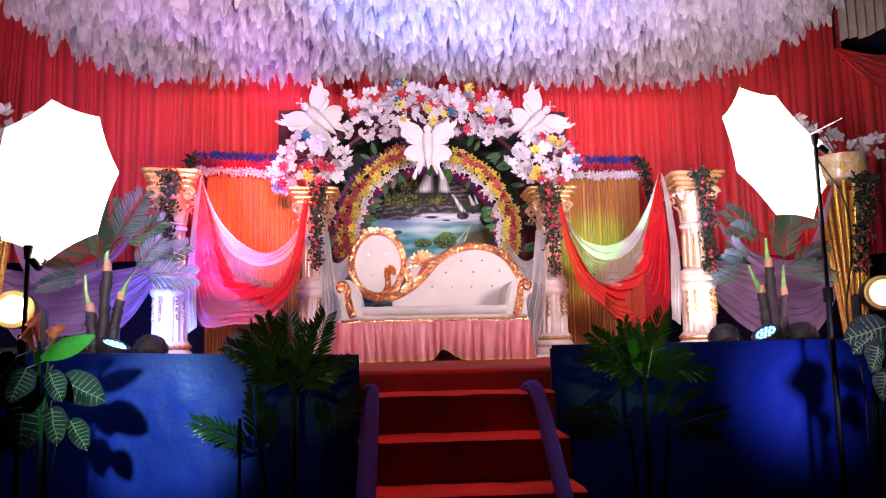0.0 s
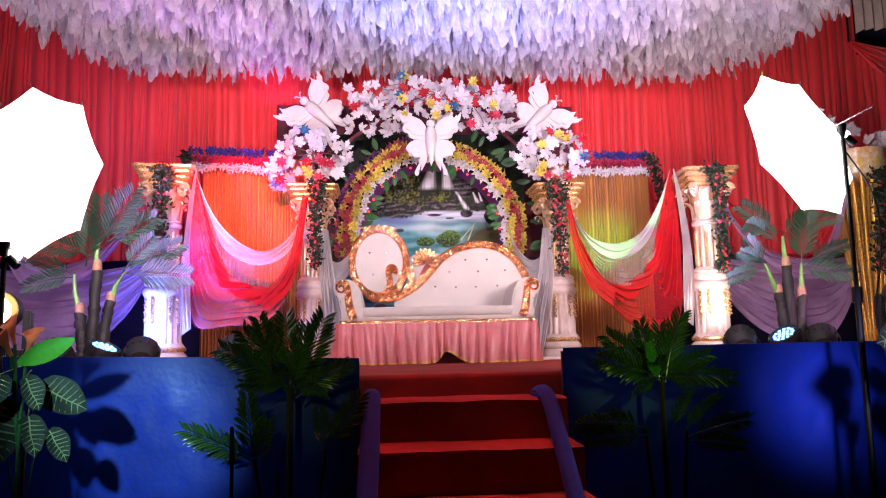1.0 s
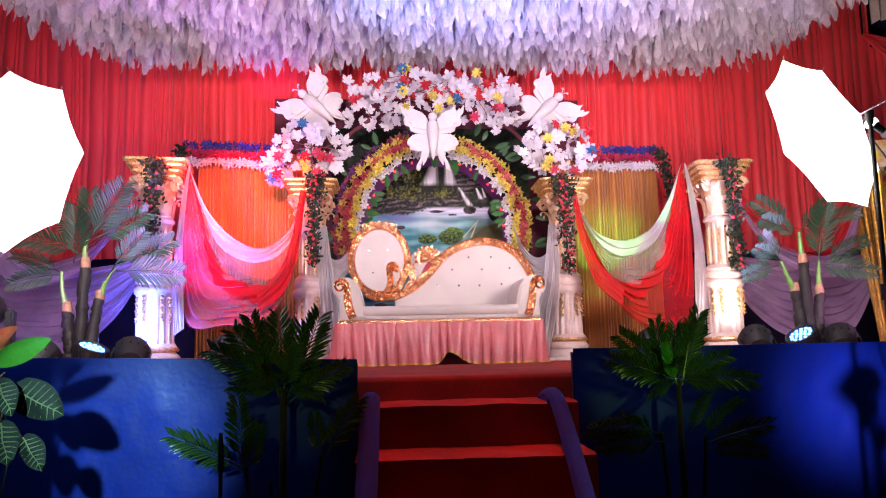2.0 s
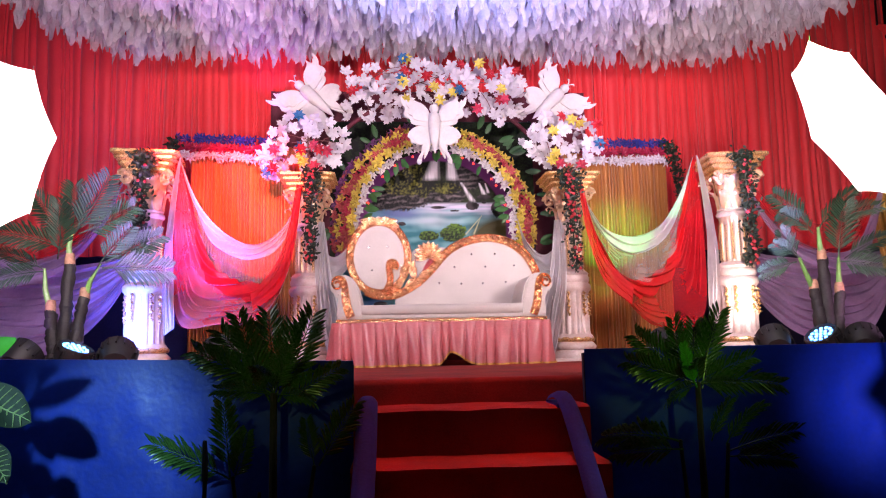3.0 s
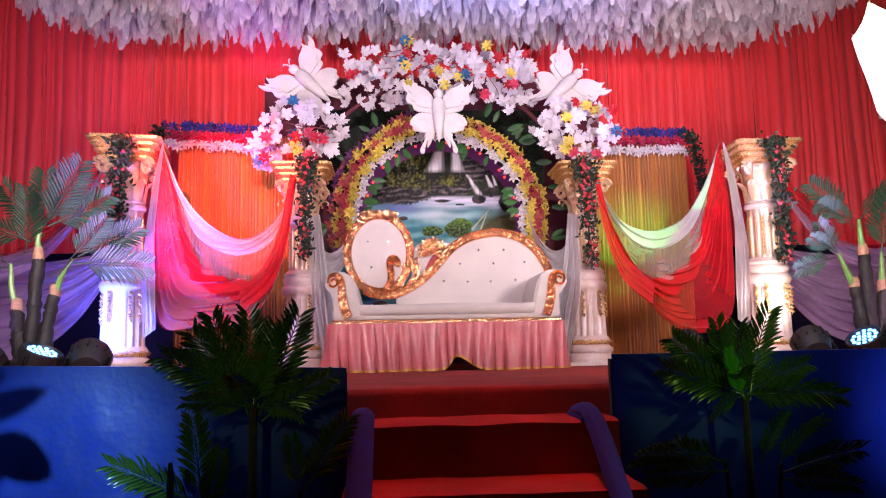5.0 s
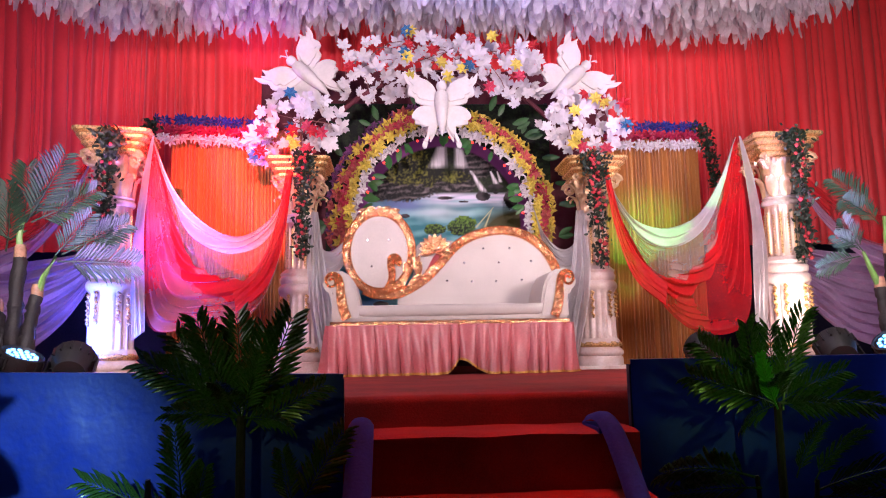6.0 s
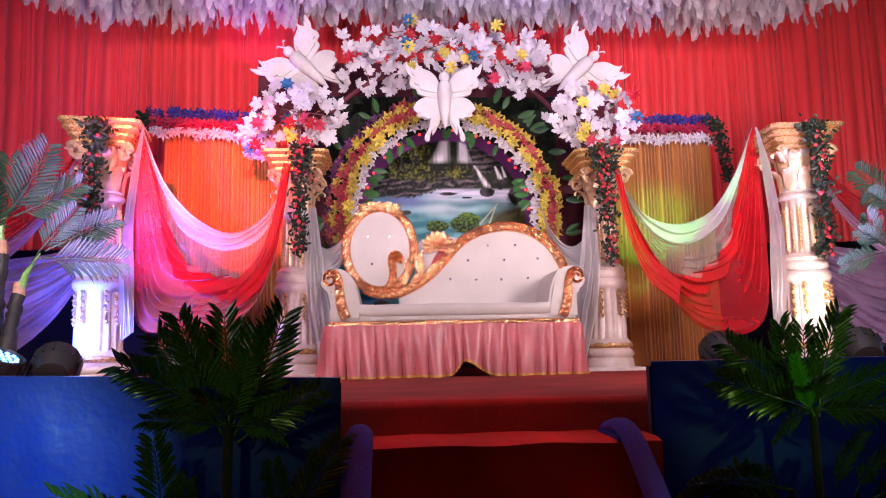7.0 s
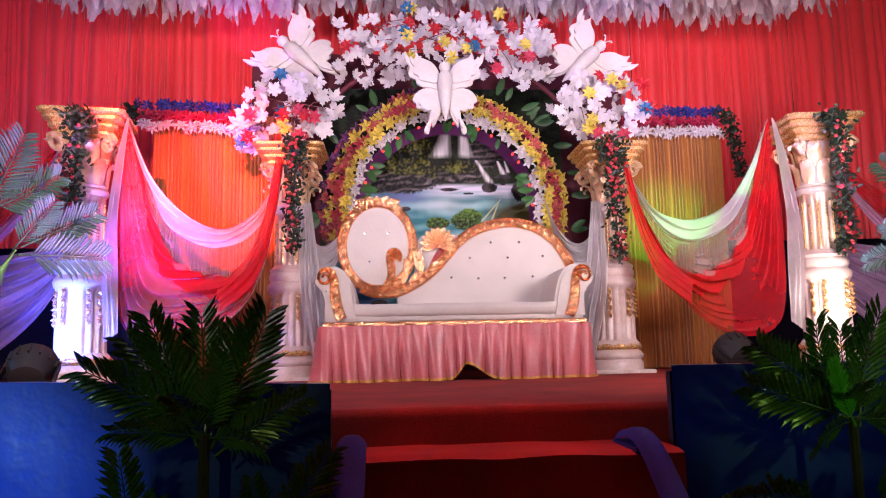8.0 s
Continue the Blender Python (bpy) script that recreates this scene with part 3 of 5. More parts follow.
def sweep_band(path, wide, deep, y, closed=False, ripple=0.009):
    """A carved moulding on an upright plane: raised rims, beaded middle. path: (x, z)."""
    n = len(path)
    prof = [(-0.5, 0.0), (-0.5, -0.6), (-0.42, -1.0), (-0.34, -0.7), (-0.17, -0.95), (0.0, -1.15), (0.17, -0.95), (0.34, -0.7), (0.42, -1.0), (0.5, -0.6), (0.5, 0.0)]
    v, f = [], []
    for k in range(n):
        a = Vector(path[(k - 1) % n] if closed else path[max(k - 1, 0)])
        b = Vector(path[(k + 1) % n] if closed else path[min(k + 1, n - 1)])
        d = (b - a).normalized()
        nx, nz = -d.y, d.x
        w = wide(k / (n - 1)) if callable(wide) else wide
        for s, h in prof:
            rr = ripple * math.sin(k * 1.3 + 6 * s) * (1 if abs(s) < 0.3 else 0.2)
            v.append((path[k][0] + nx * s * w, y + h * deep - rr, path[k][1] + nz * s * w))
    m = len(prof)
    for k in range(n if closed else n - 1):
        for j in range(m - 1):
            a, b = k * m + j, ((k + 1) % n) * m + j
            f.append((a, b, b + 1, a + 1))
    if not closed:
        f += [tuple(range(m)), tuple(range((n - 1) * m + m - 1, (n - 1) * m - 1, -1))]
    return Geo().add(v, f)


def path2(pts, n):
    return [(p.x, p.y) for p in spline([(a, b, 0) for a, b in pts], n)]


def leaf_blade(long, wide, curl, n=5):
    g = Geo()
    L = []
    for j in range(n + 1):
        s = j / n
        w = wide * math.sin(math.pi * min(1, s * 0.93 + 0.05)) ** 0.8
        L.append([(-w, -curl * s * s * long - 0.15 * w, s * long), (0, -curl * s * s * long - 0.5 * w, s * long), (w, -curl * s * s * long - 0.15 * w, s * long)])
    g.add([p for r in L for p in r], [(3 * j + i, 3 * j + i + 1, 3 * j + i + 4, 3 * j + i + 3) for j in range(n) for i in (0, 1)])
    return g


def build_sofa():
    so = thing("sofa", (-0.025, 6.45, FLOOR), "ivory leather wedding sofa with gold carved frame and pink skirt", "sofa")
    # pleated skirt round three sides
    run = [(-0.845, 0.5), (-0.845, 0.0), (0.825, 0.0), (0.825, 0.5)]
    lens = [0.5, 1.67, 0.5]
    total = sum(lens)

    def at(u):
        d = u * total
        for k in range(3):
            if d <= lens[k] or k == 2:
                t = min(1, d / lens[k])
                a, b = Vector(run[k]), Vector(run[k + 1])
                nrm = Vector(((b - a).y, -(b - a).x)).normalized()
                return a.lerp(b, t), nrm
            d -= lens[k]

    def skirt(u, v):
        p, nrm = at(u)
        s = 1 - v
        lift = 0.10 * math.exp(-((p.x - 0.05) / (0.055 if p.x < 0.05 else 0.11)) ** 2) + 0.012 * noise.noise((p.x * 6, p.y * 6, 1))
        q = u * 190 + 4.5 * noise.noise((u * 22, 0, 0)) + 5 * s * math.tanh((p.x - 0.05) * 4) * 0.35
        fold = (abs(math.sin(q * 0.5)) ** 0.7 * 1.3 + 0.5 * math.sin(q * 0.23 + 1)) * (0.008 + 0.03 * s) + 0.016 * noise.noise((u * 34, s * 1.5, 3)) * s
        out = 0.012 + fold + 0.008 * s
        z = 0.338 * v + lift * s ** 1.6 + 0.004
        return p.x + nrm.x * out, p.y + nrm.y * out, z
    part("skirt", Geo().grid(skirt, 420, 14), PINK_SATIN, so, "gathered pink satin skirt, parted in the middle")

    def fringe(u, v):
        x, y, z = skirt(u, 0.0)
        return x, y - 0.003, z + 0.016 * v - 0.004 + 0.003 * math.sin(u * 900)
    part("fringe", Geo().grid(fringe, 420, 1), FRINGE, so, "gold fringe along the hem")
    part("frame", Geo().box(-0.80, 0.78, 0.04, 0.5, 0.12, 0.34), BLACK, so)
    for x in (-0.74, 0.72):
        for y in (0.08, 0.46):
            part("leg", Geo().tube([(x, y, 0), (x, y, 0.14)], [0.02, 0.03], 8), STEM, so)
    rail = sweep_band([(-0.835 + 1.65 * k / 120, 0.347) for k in range(121)], 0.042, 0.014, 0.0, ripple=0.004)
    part("gold_rail", rail, SHINY_GOLD, so, "narrow gold moulding under the seat")
    part("seat_base", Geo().box(-0.82, 0.80, 0.002, 0.55, 0.362, 0.41), LEATHER, so, bevel=0.012)

    def cushion(u, v):
        x = -0.66 + 1.30 * u
        a = v * 4.0
        edge = 1 - (2 * u - 1) ** 10 * 0.3
        wr = 0.004 * noise.noise((x * 7, v * 3, 2))
        if a < 1:
            th = a * math.pi / 2
            return x, 0.03 - 0.045 * math.sin(th + 0.4) * edge, 0.40 + 0.075 * (1 - math.cos(th)) + wr
        s = (a - 1) / 3
        return x, 0.0 + 0.5 * s, 0.475 + 0.012 * math.sin(math.pi * s) * edge + wr
    part("seat_cushion", Geo().grid(cushion, 60, 24), LEATHER, so)
    outline = [(0.60, 0.37), (0.612, 0.45), (0.63, 0.55), (0.652, 0.63), (0.69, 0.688), (0.74, 0.714), (0.80, 0.716), (0.85, 0.695), (0.874, 0.655), (0.868, 0.605), (0.842, 0.575), (0.815, 0.555), (0.808, 0.50), (0.812, 0.43), (0.815, 0.37)]
    trim = [(0.828, 0.645), (0.812, 0.662), (0.79, 0.655), (0.785, 0.63), (0.80, 0.61), (0.83, 0.612), (0.848, 0.645), (0.835, 0.682), (0.80, 0.693), (0.765, 0.672), (0.752, 0.62), (0.75, 0.56), (0.74, 0.49), (0.725, 0.43), (0.705, 0.385)]
    for s in (-1, 1):
        o = [(s * x - (0.012 if s < 0 else 0), z) for x, z in outline]
        arm = part("armrest", Geo().slab(o if s > 0 else o[::-1], -0.012, 0.5), LEATHER, so, "padded ivory scroll armrest", bevel=0.018)
        t = path2([(s * x - (0.012 if s < 0 else 0), z) for x, z in trim], 80)
        part("arm_trim", sweep_band(t, lambda q: 0.018 + 0.05 * min(1, max(0, q - 0.45) * 2.6), 0.016, -0.012), SHINY_GOLD, arm, "carved gold scroll on the arm front")
    # backrest
    oval = [(-0.505 + 0.232 * math.cos(a), 0.905 + 0.29 * math.sin(a)) for a in np.linspace(0, 2 * math.pi, 48, endpoint=False)]
    back = part("headrest", Geo().slab(oval, 0.468, 0.55), LEATHER, so, "oval ivory padded headrest", bevel=0.02)
    ring = [(-0.505 + 0.245 * math.cos(a), 0.905 + 0.302 * math.sin(a)) for a in np.linspace(0, 2 * math.pi, 110, endpoint=False)]
    part("oval_frame", sweep_band(ring, 0.066, 0.028, 0.485, closed=True), SHINY_GOLD, back, "carved gold oval frame")
    body = path2([(-0.36, 0.44), (0.2, 0.44), (0.80, 0.44), (0.815, 0.60), (0.815, 0.79), (0.74, 0.915), (0.625, 1.0), (0.52, 1.035), (0.40, 1.05), (0.25, 1.025), (0.135, 0.97), (0.04, 0.88), (-0.07, 0.76), (-0.15, 0.68), (-0.27, 0.60), (-0.36, 0.575), (-0.37, 0.5), (-0.36, 0.44)], 90)[:-1]
    main = part("backrest", Geo().slab(body, 0.472, 0.56), LEATHER, so, "curved ivory tufted backrest", bevel=0.012)
    sband = path2([(-0.62, 0.62), (-0.56, 0.59), (-0.49, 0.578), (-0.37, 0.585), (-0.24, 0.645), (-0.13, 0.725), (-0.03, 0.83), (0.05, 0.92), (0.135, 0.985), (0.25, 1.035), (0.40, 1.062), (0.52, 1.05), (0.625, 1.012), (0.74, 0.925), (0.82, 0.80), (0.85, 0.70), (0.85, 0.6)], 180)
    part("curved_frame", sweep_band(sband, 0.072, 0.03, 0.48), SHINY_GOLD, main, "carved gold S-shaped frame")
    hook = path2([(-0.375, 0.80), (-0.362, 0.835), (-0.385, 0.862), (-0.415, 0.85), (-0.42, 0.80), (-0.41, 0.74), (-0.42, 0.67), (-0.46, 0.60)], 50)
    part("scroll", sweep_band(hook, 0.058, 0.034, 0.47), SHINY_GOLD, main)
    crest = path2([(-0.27, 0.66), (-0.235, 0.82), (-0.225, 0.94), (-0.17, 0.985), (-0.1, 1.0), (-0.02, 0.995), (0.1, 0.965), (0.03, 0.87), (-0.08, 0.75), (-0.2, 0.65), (-0.27, 0.66)], 50)[:-1]
    cp = part("centre_panel", Geo().slab(crest, 0.482, 0.55), LEATHER, so, bevel=0.008)
    part("red_lining", Geo().slab(path2([(-0.16, 0.74), (-0.09, 0.80), (0.0, 0.89), (0.02, 0.95), (-0.03, 0.93), (-0.10, 0.86), (-0.16, 0.74)], 24)[:-1], 0.474, 0.486), ROSE, cp, "red cloth behind the carving")
    pet = leaf_blade(0.105, 0.022, 0.25).mesh("carved_petal", SHINY_GOLD)
    for k in range(11):
        a = -105 + 21 * k
        part("carved_petal", pet, SHINY_GOLD, cp, at=pose(-0.085, 0.462, 0.91, 0, a, 0) @ Matrix.Scale(1.2, 4))
    for k in range(8):
        part("carved_petal", pet, SHINY_GOLD, cp, at=pose(-0.085, 0.452, 0.915, 12, -140 + 40 * k, 0) @ Matrix.Diagonal((0.7, 1, 0.55, 1)))
    for x, z, a, s in ((-0.22, 0.70, 12, 1.2), (-0.2, 0.70, -20, 1.3), (-0.25, 0.77, 25, 1.1), (-0.2, 0.78, -35, 1.0), (-0.29, 0.65, 50, 1.2), (-0.3, 0.72, -8, 1.0), (-0.17, 0.72, 48, 1.1), (-0.33, 0.64, 10, 1.0)):
        part("carved_leaf", pet, SHINY_GOLD, cp, at=pose(x, 0.458, z, 0, a, 0) @ Matrix.Diagonal((1.1, 1, s, 1)))
    for x, z, a, s in ((-0.505, 1.20, 0, 0.5), (-0.52, 1.2, -58, 0.8), (-0.49, 1.2, 58, 0.8), (-0.55, 1.205, -84, 1.1), (-0.46, 1.205, 84, 1.1), (-0.60, 1.185, -108, 0.8), (-0.41, 1.185, 108, 0.8)):
        part("crest_leaf", pet, SHINY_GOLD, back, at=pose(x, 0.462, z, 0, a, 0) @ Matrix.Diagonal((1.3, 1, s, 1)))
    stud = Geo().lathe([(0.011, 0), (0.0105, 0.004), (0.007, 0.009), (0.001, 0.0105)], 8).mesh("crystal_button", CRYSTAL, smooth=False)
    for px, py in ((648, 413), (688, 413), (655, 465), (866, 432), (916, 432), (829, 460), (895, 460), (957, 458), (796, 495), (843, 497), (889, 497), (938, 495)):
        x, z = -0.255 + (px - 738) * 0.00401 + 0.025, 0.93 - (py - 430) * 0.00386
        part("crystal_button", stud, CRYSTAL, back if px < 700 else main, at=pose(x, 0.47, z, 90))
    return so


build_sofa()
pouch = Geo().grid(lambda u, v: (0.06 * math.cos(2 * math.pi * u) * math.sin(math.pi * v) ** 0.6, 0.03 * math.sin(2 * math.pi * u) * math.sin(math.pi * v) ** 0.6, 0.05 * v), 16, 8, True)
single("pouch", pouch, BLACK, "small black pouch lying on the sofa seat", "pouch", at=pose(-0.52, 6.87, FLOOR + 0.482))

# ---------------------------------------------------------------- centre backdrop: backing cloth, banner, arch
single("backing_cloth", Geo().grid(lambda u, v: (-1.62 + 3.24 * u, 8.04 + 0.02 * math.sin(u * 60 + math.sin(u * 17)), FLOOR + 0.005 + 2.75 * v), 160, 4), MAROON, "dark maroon cloth behind the arch", "cloth panel")


def ink(x, z):
    """Colours of the printed landscape: fall, mossy rocks, misty river and pool."""
    cx, cy = (x - (-0.8660)) * 556.25, (3.6130 - z) * 534.15
    n1, n2, n3 = noise.noise((cx * 0.010, cy * 0.010, 1)), noise.noise((cx * 0.03, cy * 0.03, 5)), noise.noise((cx * 0.08, cy * 0.08, 9))
    n4 = noise.noise((cx * 0.2, cy * 0.2, 13))
    rough = 0.55 * n1 + 0.5 * n2 + 0.45 * n3 + 0.35 * n4

    def mixc(a, b, t):
        t = max(0.0, min(1.0, t))
        return tuple(p + (q - p) * t for p, q in zip(a, b))

    def blob(x0, y0, rx, ry, soft=0.25):
        d = ((cx - x0) / rx) ** 2 + ((cy - y0) / ry) ** 2
        return max(0.0, min(1.0, (1 + 0.55 * rough - d) / soft))
    # dark wood behind, then stone with pale level ledges
    c = mixc((0.004, 0.006, 0.004), (0.03, 0.045, 0.016), 0.35 + 1.2 * rough)
    ledge = abs(math.sin(cy * 0.11 + cx * 0.012 + 2.2 * noise.noise((cx * 0.012, cy * 0.03, 2)))) ** 3
    stone = mixc((0.004, 0.004, 0.006), (0.22, 0.18, 0.19), 0.75 * ledge * (0.6 + n2) + 0.35 * n3 + 0.25 * n4)
    moss = mixc((0.004, 0.006, 0.002), (0.20, 0.20, 0.035), 0.18 + 0.9 * rough + 0.5 * n3)
    c = mixc(c, stone, blob(690, 240, 120, 70))
    # pool, mist and river
    if cy > 380:
        mist = math.exp(-((cy - 405 - 0.02 * (cx - 600)) / 34) ** 2) * max(0.0, min(1.0, (cx - 330) / 160))
        flow = noise.noise((cx * 0.006, cy * 0.028, 3))
        pool = mixc((0.035, 0.20, 0.24), (0.20, 0.46, 0.50), 0.45 + 1.5 * flow + 0.25 * n2)
        pool = mixc(pool, (0.16, 0.20, 0.42), math.exp(-((cx - 300) / 130) ** 2) * math.exp(-((cy - 440) / 40) ** 2))
        pool = mixc(pool, (0.60, 0.66, 0.72), 0.8 * math.exp(-((cx - 500) / 130) ** 2 - ((cy - 480) / 34) ** 2) * (0.8 + flow))
        pool = mixc(pool, (0.07, 0.065, 0.02), (cx - 640) / 130 * max(0, (cy - 440) / 70))
        pool = mixc(pool, (0.72, 0.66, 0.82), mist * (0.95 + 0.9 * noise.noise((cx * 0.008, cy * 0.07, 8))))
        c = mixc(c, pool, (cy - 380) / 16)
    c = mixc(c, stone, blob(250, 372, 235, 56))
    c = mixc(c, moss, blob(330, 255, 150, 92))
    c = mixc(c, moss, blob(430, 300, 46, 60))
    c = mixc(c, stone, blob(560, 345, 110, 40))
    c = mixc(c, moss, blob(555, 305, 95, 30))
    for x0, w0, y0, y1, dx in ((500, 36, 130, 268, -0.20), (575, 28, 130, 268, 0.14), (645, 15, 282, 385, 0.62), (745, 12, 285, 345, 0.45), (778, 8, 285, 335, 0.3)):
        if y0 - 6 < cy < y1:
            s = (cy - y0) / (y1 - y0)
            d = abs(cx - x0 - dx * (cy - y0)) / (w0 * (0.6 + 0.9 * s))
            streak = 0.85 + 0.75 * noise.noise((cx * 0.10, cy * 0.008, 7))
            c = mixc(c, (0.78, 0.74, 0.80), max(0, 1.5 - d * 1.4) * streak * min(1, (1 - s) * 6))
    for x0, y0, rx, ry in ((703, 402, 40, 22), (512, 410, 44, 9), (306, 496, 26, 11), (765, 383, 14, 9), (682, 384, 10, 9), (840, 420, 36, 46), (600, 428, 26, 6), (765, 355, 40, 14)):
        c = mixc(c, mixc((0.004, 0.004, 0.006), (0.10, 0.08, 0.09), 0.25 + n2 + 0.012 * (y0 - cy)), blob(x0, y0, rx, ry))
    for x0, y0, rx, ry in ((590, 545, 76, 50), (455, 562, 58, 26)):
        c = mixc(c, mixc((0.006, 0.02, 0.004), (0.14, 0.28, 0.03), 0.30 + 0.9 * n3 + 0.9 * n4 + 0.008 * (y0 - cy)), blob(x0, y0, rx, ry, 0.15))
    for p, q in (((752, 455), (660, 555)), ((742, 470), (705, 555))):
        t = (cy - p[1]) / (q[1] - p[1])
        if 0 < t < 1:
            d = abs(cx - p[0] - (q[0] - p[0]) * t)
            c = mixc(c, (0.62, 0.58, 0.30), 0.85 * max(0, 1 - d / (3 + 5 * t)))
    r = math.hypot(x - 0.03, z - 2.62)
    if z > 2.3 and r > 0.69:
        c = mixc(c, (0.20, 0.05, 0.20), (r - 0.69) / 0.02) if r < 0.80 else mixc((0.008, 0.012, 0.010), (0.03, 0.06, 0.02), 0.3 + 1.2 * rough)
    return c


banner = thing("banner", (0, 7.9, 0), "printed waterfall landscape banner behind the arch", "banner")
NX, NZ = 400, 400
g = Geo().grid(lambda u, v: (-1.02 + 2.04 * u, 0.006 * math.sin(u * 9), 1.62 + 2.1 * v), NX, NZ)
me = g.mesh("print", PRINT)
layer = me.color_attributes.new("ink", "FLOAT_COLOR", "POINT")
cols = np.ones((len(me.vertices), 4), dtype=np.float32)
for i, vert in enumerate(me.vertices):
    cols[i, :3] = [0.95 * c ** 1.08 for c in ink(vert.co.x, vert.co.z)]
layer.data.foreach_set("color", cols.ravel())
part("print", me, PRINT, banner)
for x in (-1.0, 1.0):
    part("upright", Geo().box(x - 0.015, x + 0.015, 0.012, 0.04, FLOOR, 3.74), METAL, banner)
part("crossbar", Geo().box(-1.0, 1.0, 0.012, 0.04, 3.70, 3.73), METAL, banner)


def lily(size, cup=0.35, petals=6, wide=0.26):
    """A star of pointed petals facing -y, joined at the heart."""
    v, f = [(0, 0, 0)], []
    for k in range(petals):
        a = 2 * math.pi * k / petals
        c, s = math.cos(a), math.sin(a)
        b = len(v)
        for u, w, d in [(0.5, -wide, -cup), (0.5, wide, -cup), (0.55, 0, -cup * 0.75), (1.0, 0, -cup * 0.55)]:
            v.append(((u * c - w * s) * size, d * size, (u * s + w * c) * size))
        f += [(0, b, b + 2), (0, b + 2, b + 1), (b, b + 3, b + 2), (b + 2, b + 3, b + 1)]
    return Geo().add(v, f)


def maple(size, cup=0.12):
    """A five-lobed toothed blossom facing -y."""
    g = Geo()
    pts = [(0, 0.03 * size, 0)]
    for k in range(5):
        for da, r in ((-0.36, 0.52), (-0.24, 0.82), (-0.12, 0.78), (0.0, 1.0), (0.12, 0.78), (0.24, 0.82)):
            a = math.pi / 2 + 2 * math.pi * k / 5 + da * 1.65
            pts.append((r * size * math.cos(a), -cup * size * r * (1 + 0.6 * math.sin(5 * a)), r * size * math.sin(a)))
    n = len(pts) - 1
    return g.add(pts, [(0, 1 + i, 1 + (i + 1) % n) for i in range(n)])


LILY = {c: lily(0.068, 0.5).mesh("lily", m) for c, m in dict(yellow=PETAL_YELLOW, crimson=PETAL_CRIMSON, white=PETAL_WHITE, purple=PETAL_PURPLE, pink=PETAL_PINK).items()}
BLOOM = {c: lily(0.062, 0.5, 7, 0.24).mesh("bloom", m) for c, m in dict(yellow=PETAL_YELLOW, red=PETAL_RED, pink=PETAL_PINK, blue=PETAL_BLUE).items()}
MAPLE = [maple(0.076, c).mesh("blossom", PETAL_WHITE) for c in (0.05, 0.25, 0.4)]
GREEN = leaf_blade(0.12, 0.026, 0.3).mesh("leaf", LEAF)

rnd = random.Random(11)
arch = thing("flower_arch", (0.005, 7.5, 2.62), "round arch covered with rows of artificial lilies", "flower arch")
hoop = [(0.84 * math.cos(a), 0.03, 0.84 * math.sin(a)) for a in np.linspace(-0.45, math.pi + 0.45, 60)]
part("hoop", Geo().tube(hoop, 0.03, 6), MAROON, arch)
for x in (-0.76, 0.76):
    part("post", Geo().tube([(x, 0.03, -0.37), (x, 0.03, FLOOR - 2.62)], 0.025, 6), METAL, arch)
for radius, y, palette, n in ((0.955, 0.02, ("purple", "purple", "crimson"), 66), (0.905, 0.0, ("yellow",), 66), (0.85, -0.04, ("crimson", "crimson", "pink"), 66), (0.79, -0.05, ("yellow",), 62), (0.735, -0.02, ("white",), 54)):
    for k in range(n):
        a = -0.42 + (math.pi + 0.84) * (k + rnd.uniform(-0.2, 0.2)) / (n - 1)
        name = rnd.choice(palette)
        if radius > 0.94 and math.cos(a) > 0.15:
            continue
        if radius == 0.905 and math.sin(a) < 0.55 and math.cos(a) < 0:
            name = rnd.choice(("yellow", "crimson"))
        r = radius + rnd.uniform(-0.012, 0.012)
        part("lily", LILY[name], None, arch, at=pose(r * math.cos(a), y + rnd.uniform(-0.02, 0.02), r * math.sin(a), rnd.uniform(-50, 50), rnd.uniform(0, 360), rnd.uniform(-50, 50)) @ Matrix.Scale(rnd.uniform(0.75, 1.05), 4))
for k in range(64):
    inner = k % 2 == 0
    a = -0.4 + (math.pi + 0.8) * rnd.random()
    r = 0.69 if inner else 0.99
    turn = 90 - math.degrees(a) + (180 if inner else 0) + rnd.uniform(-45, 45)
    part("leaf", GREEN, None, arch, at=pose(r * math.cos(a), -0.02 + rnd.uniform(-0.02, 0.03), r * math.sin(a), rnd.uniform(-20, 10), turn, 0) @ Matrix.Scale(rnd.uniform(0.8, 1.25), 4))
bead = Geo().lathe([(0.001, -0.011), (0.009, -0.006), (0.011, 0), (0.009, 0.006), (0.001, 0.011)], 8).mesh("red_bulb", LED_RED)
for k in range(14):
    a = 0.0 + math.pi * (k + rnd.uniform(-0.3, 0.3)) / 13
    part("red_bulb", bead, None, arch, "small glowing red bulb", at=pose(0.665 * math.cos(a), -0.05, 0.665 * math.sin(a)))

# ---------------------------------------------------------------- white blossom sprays


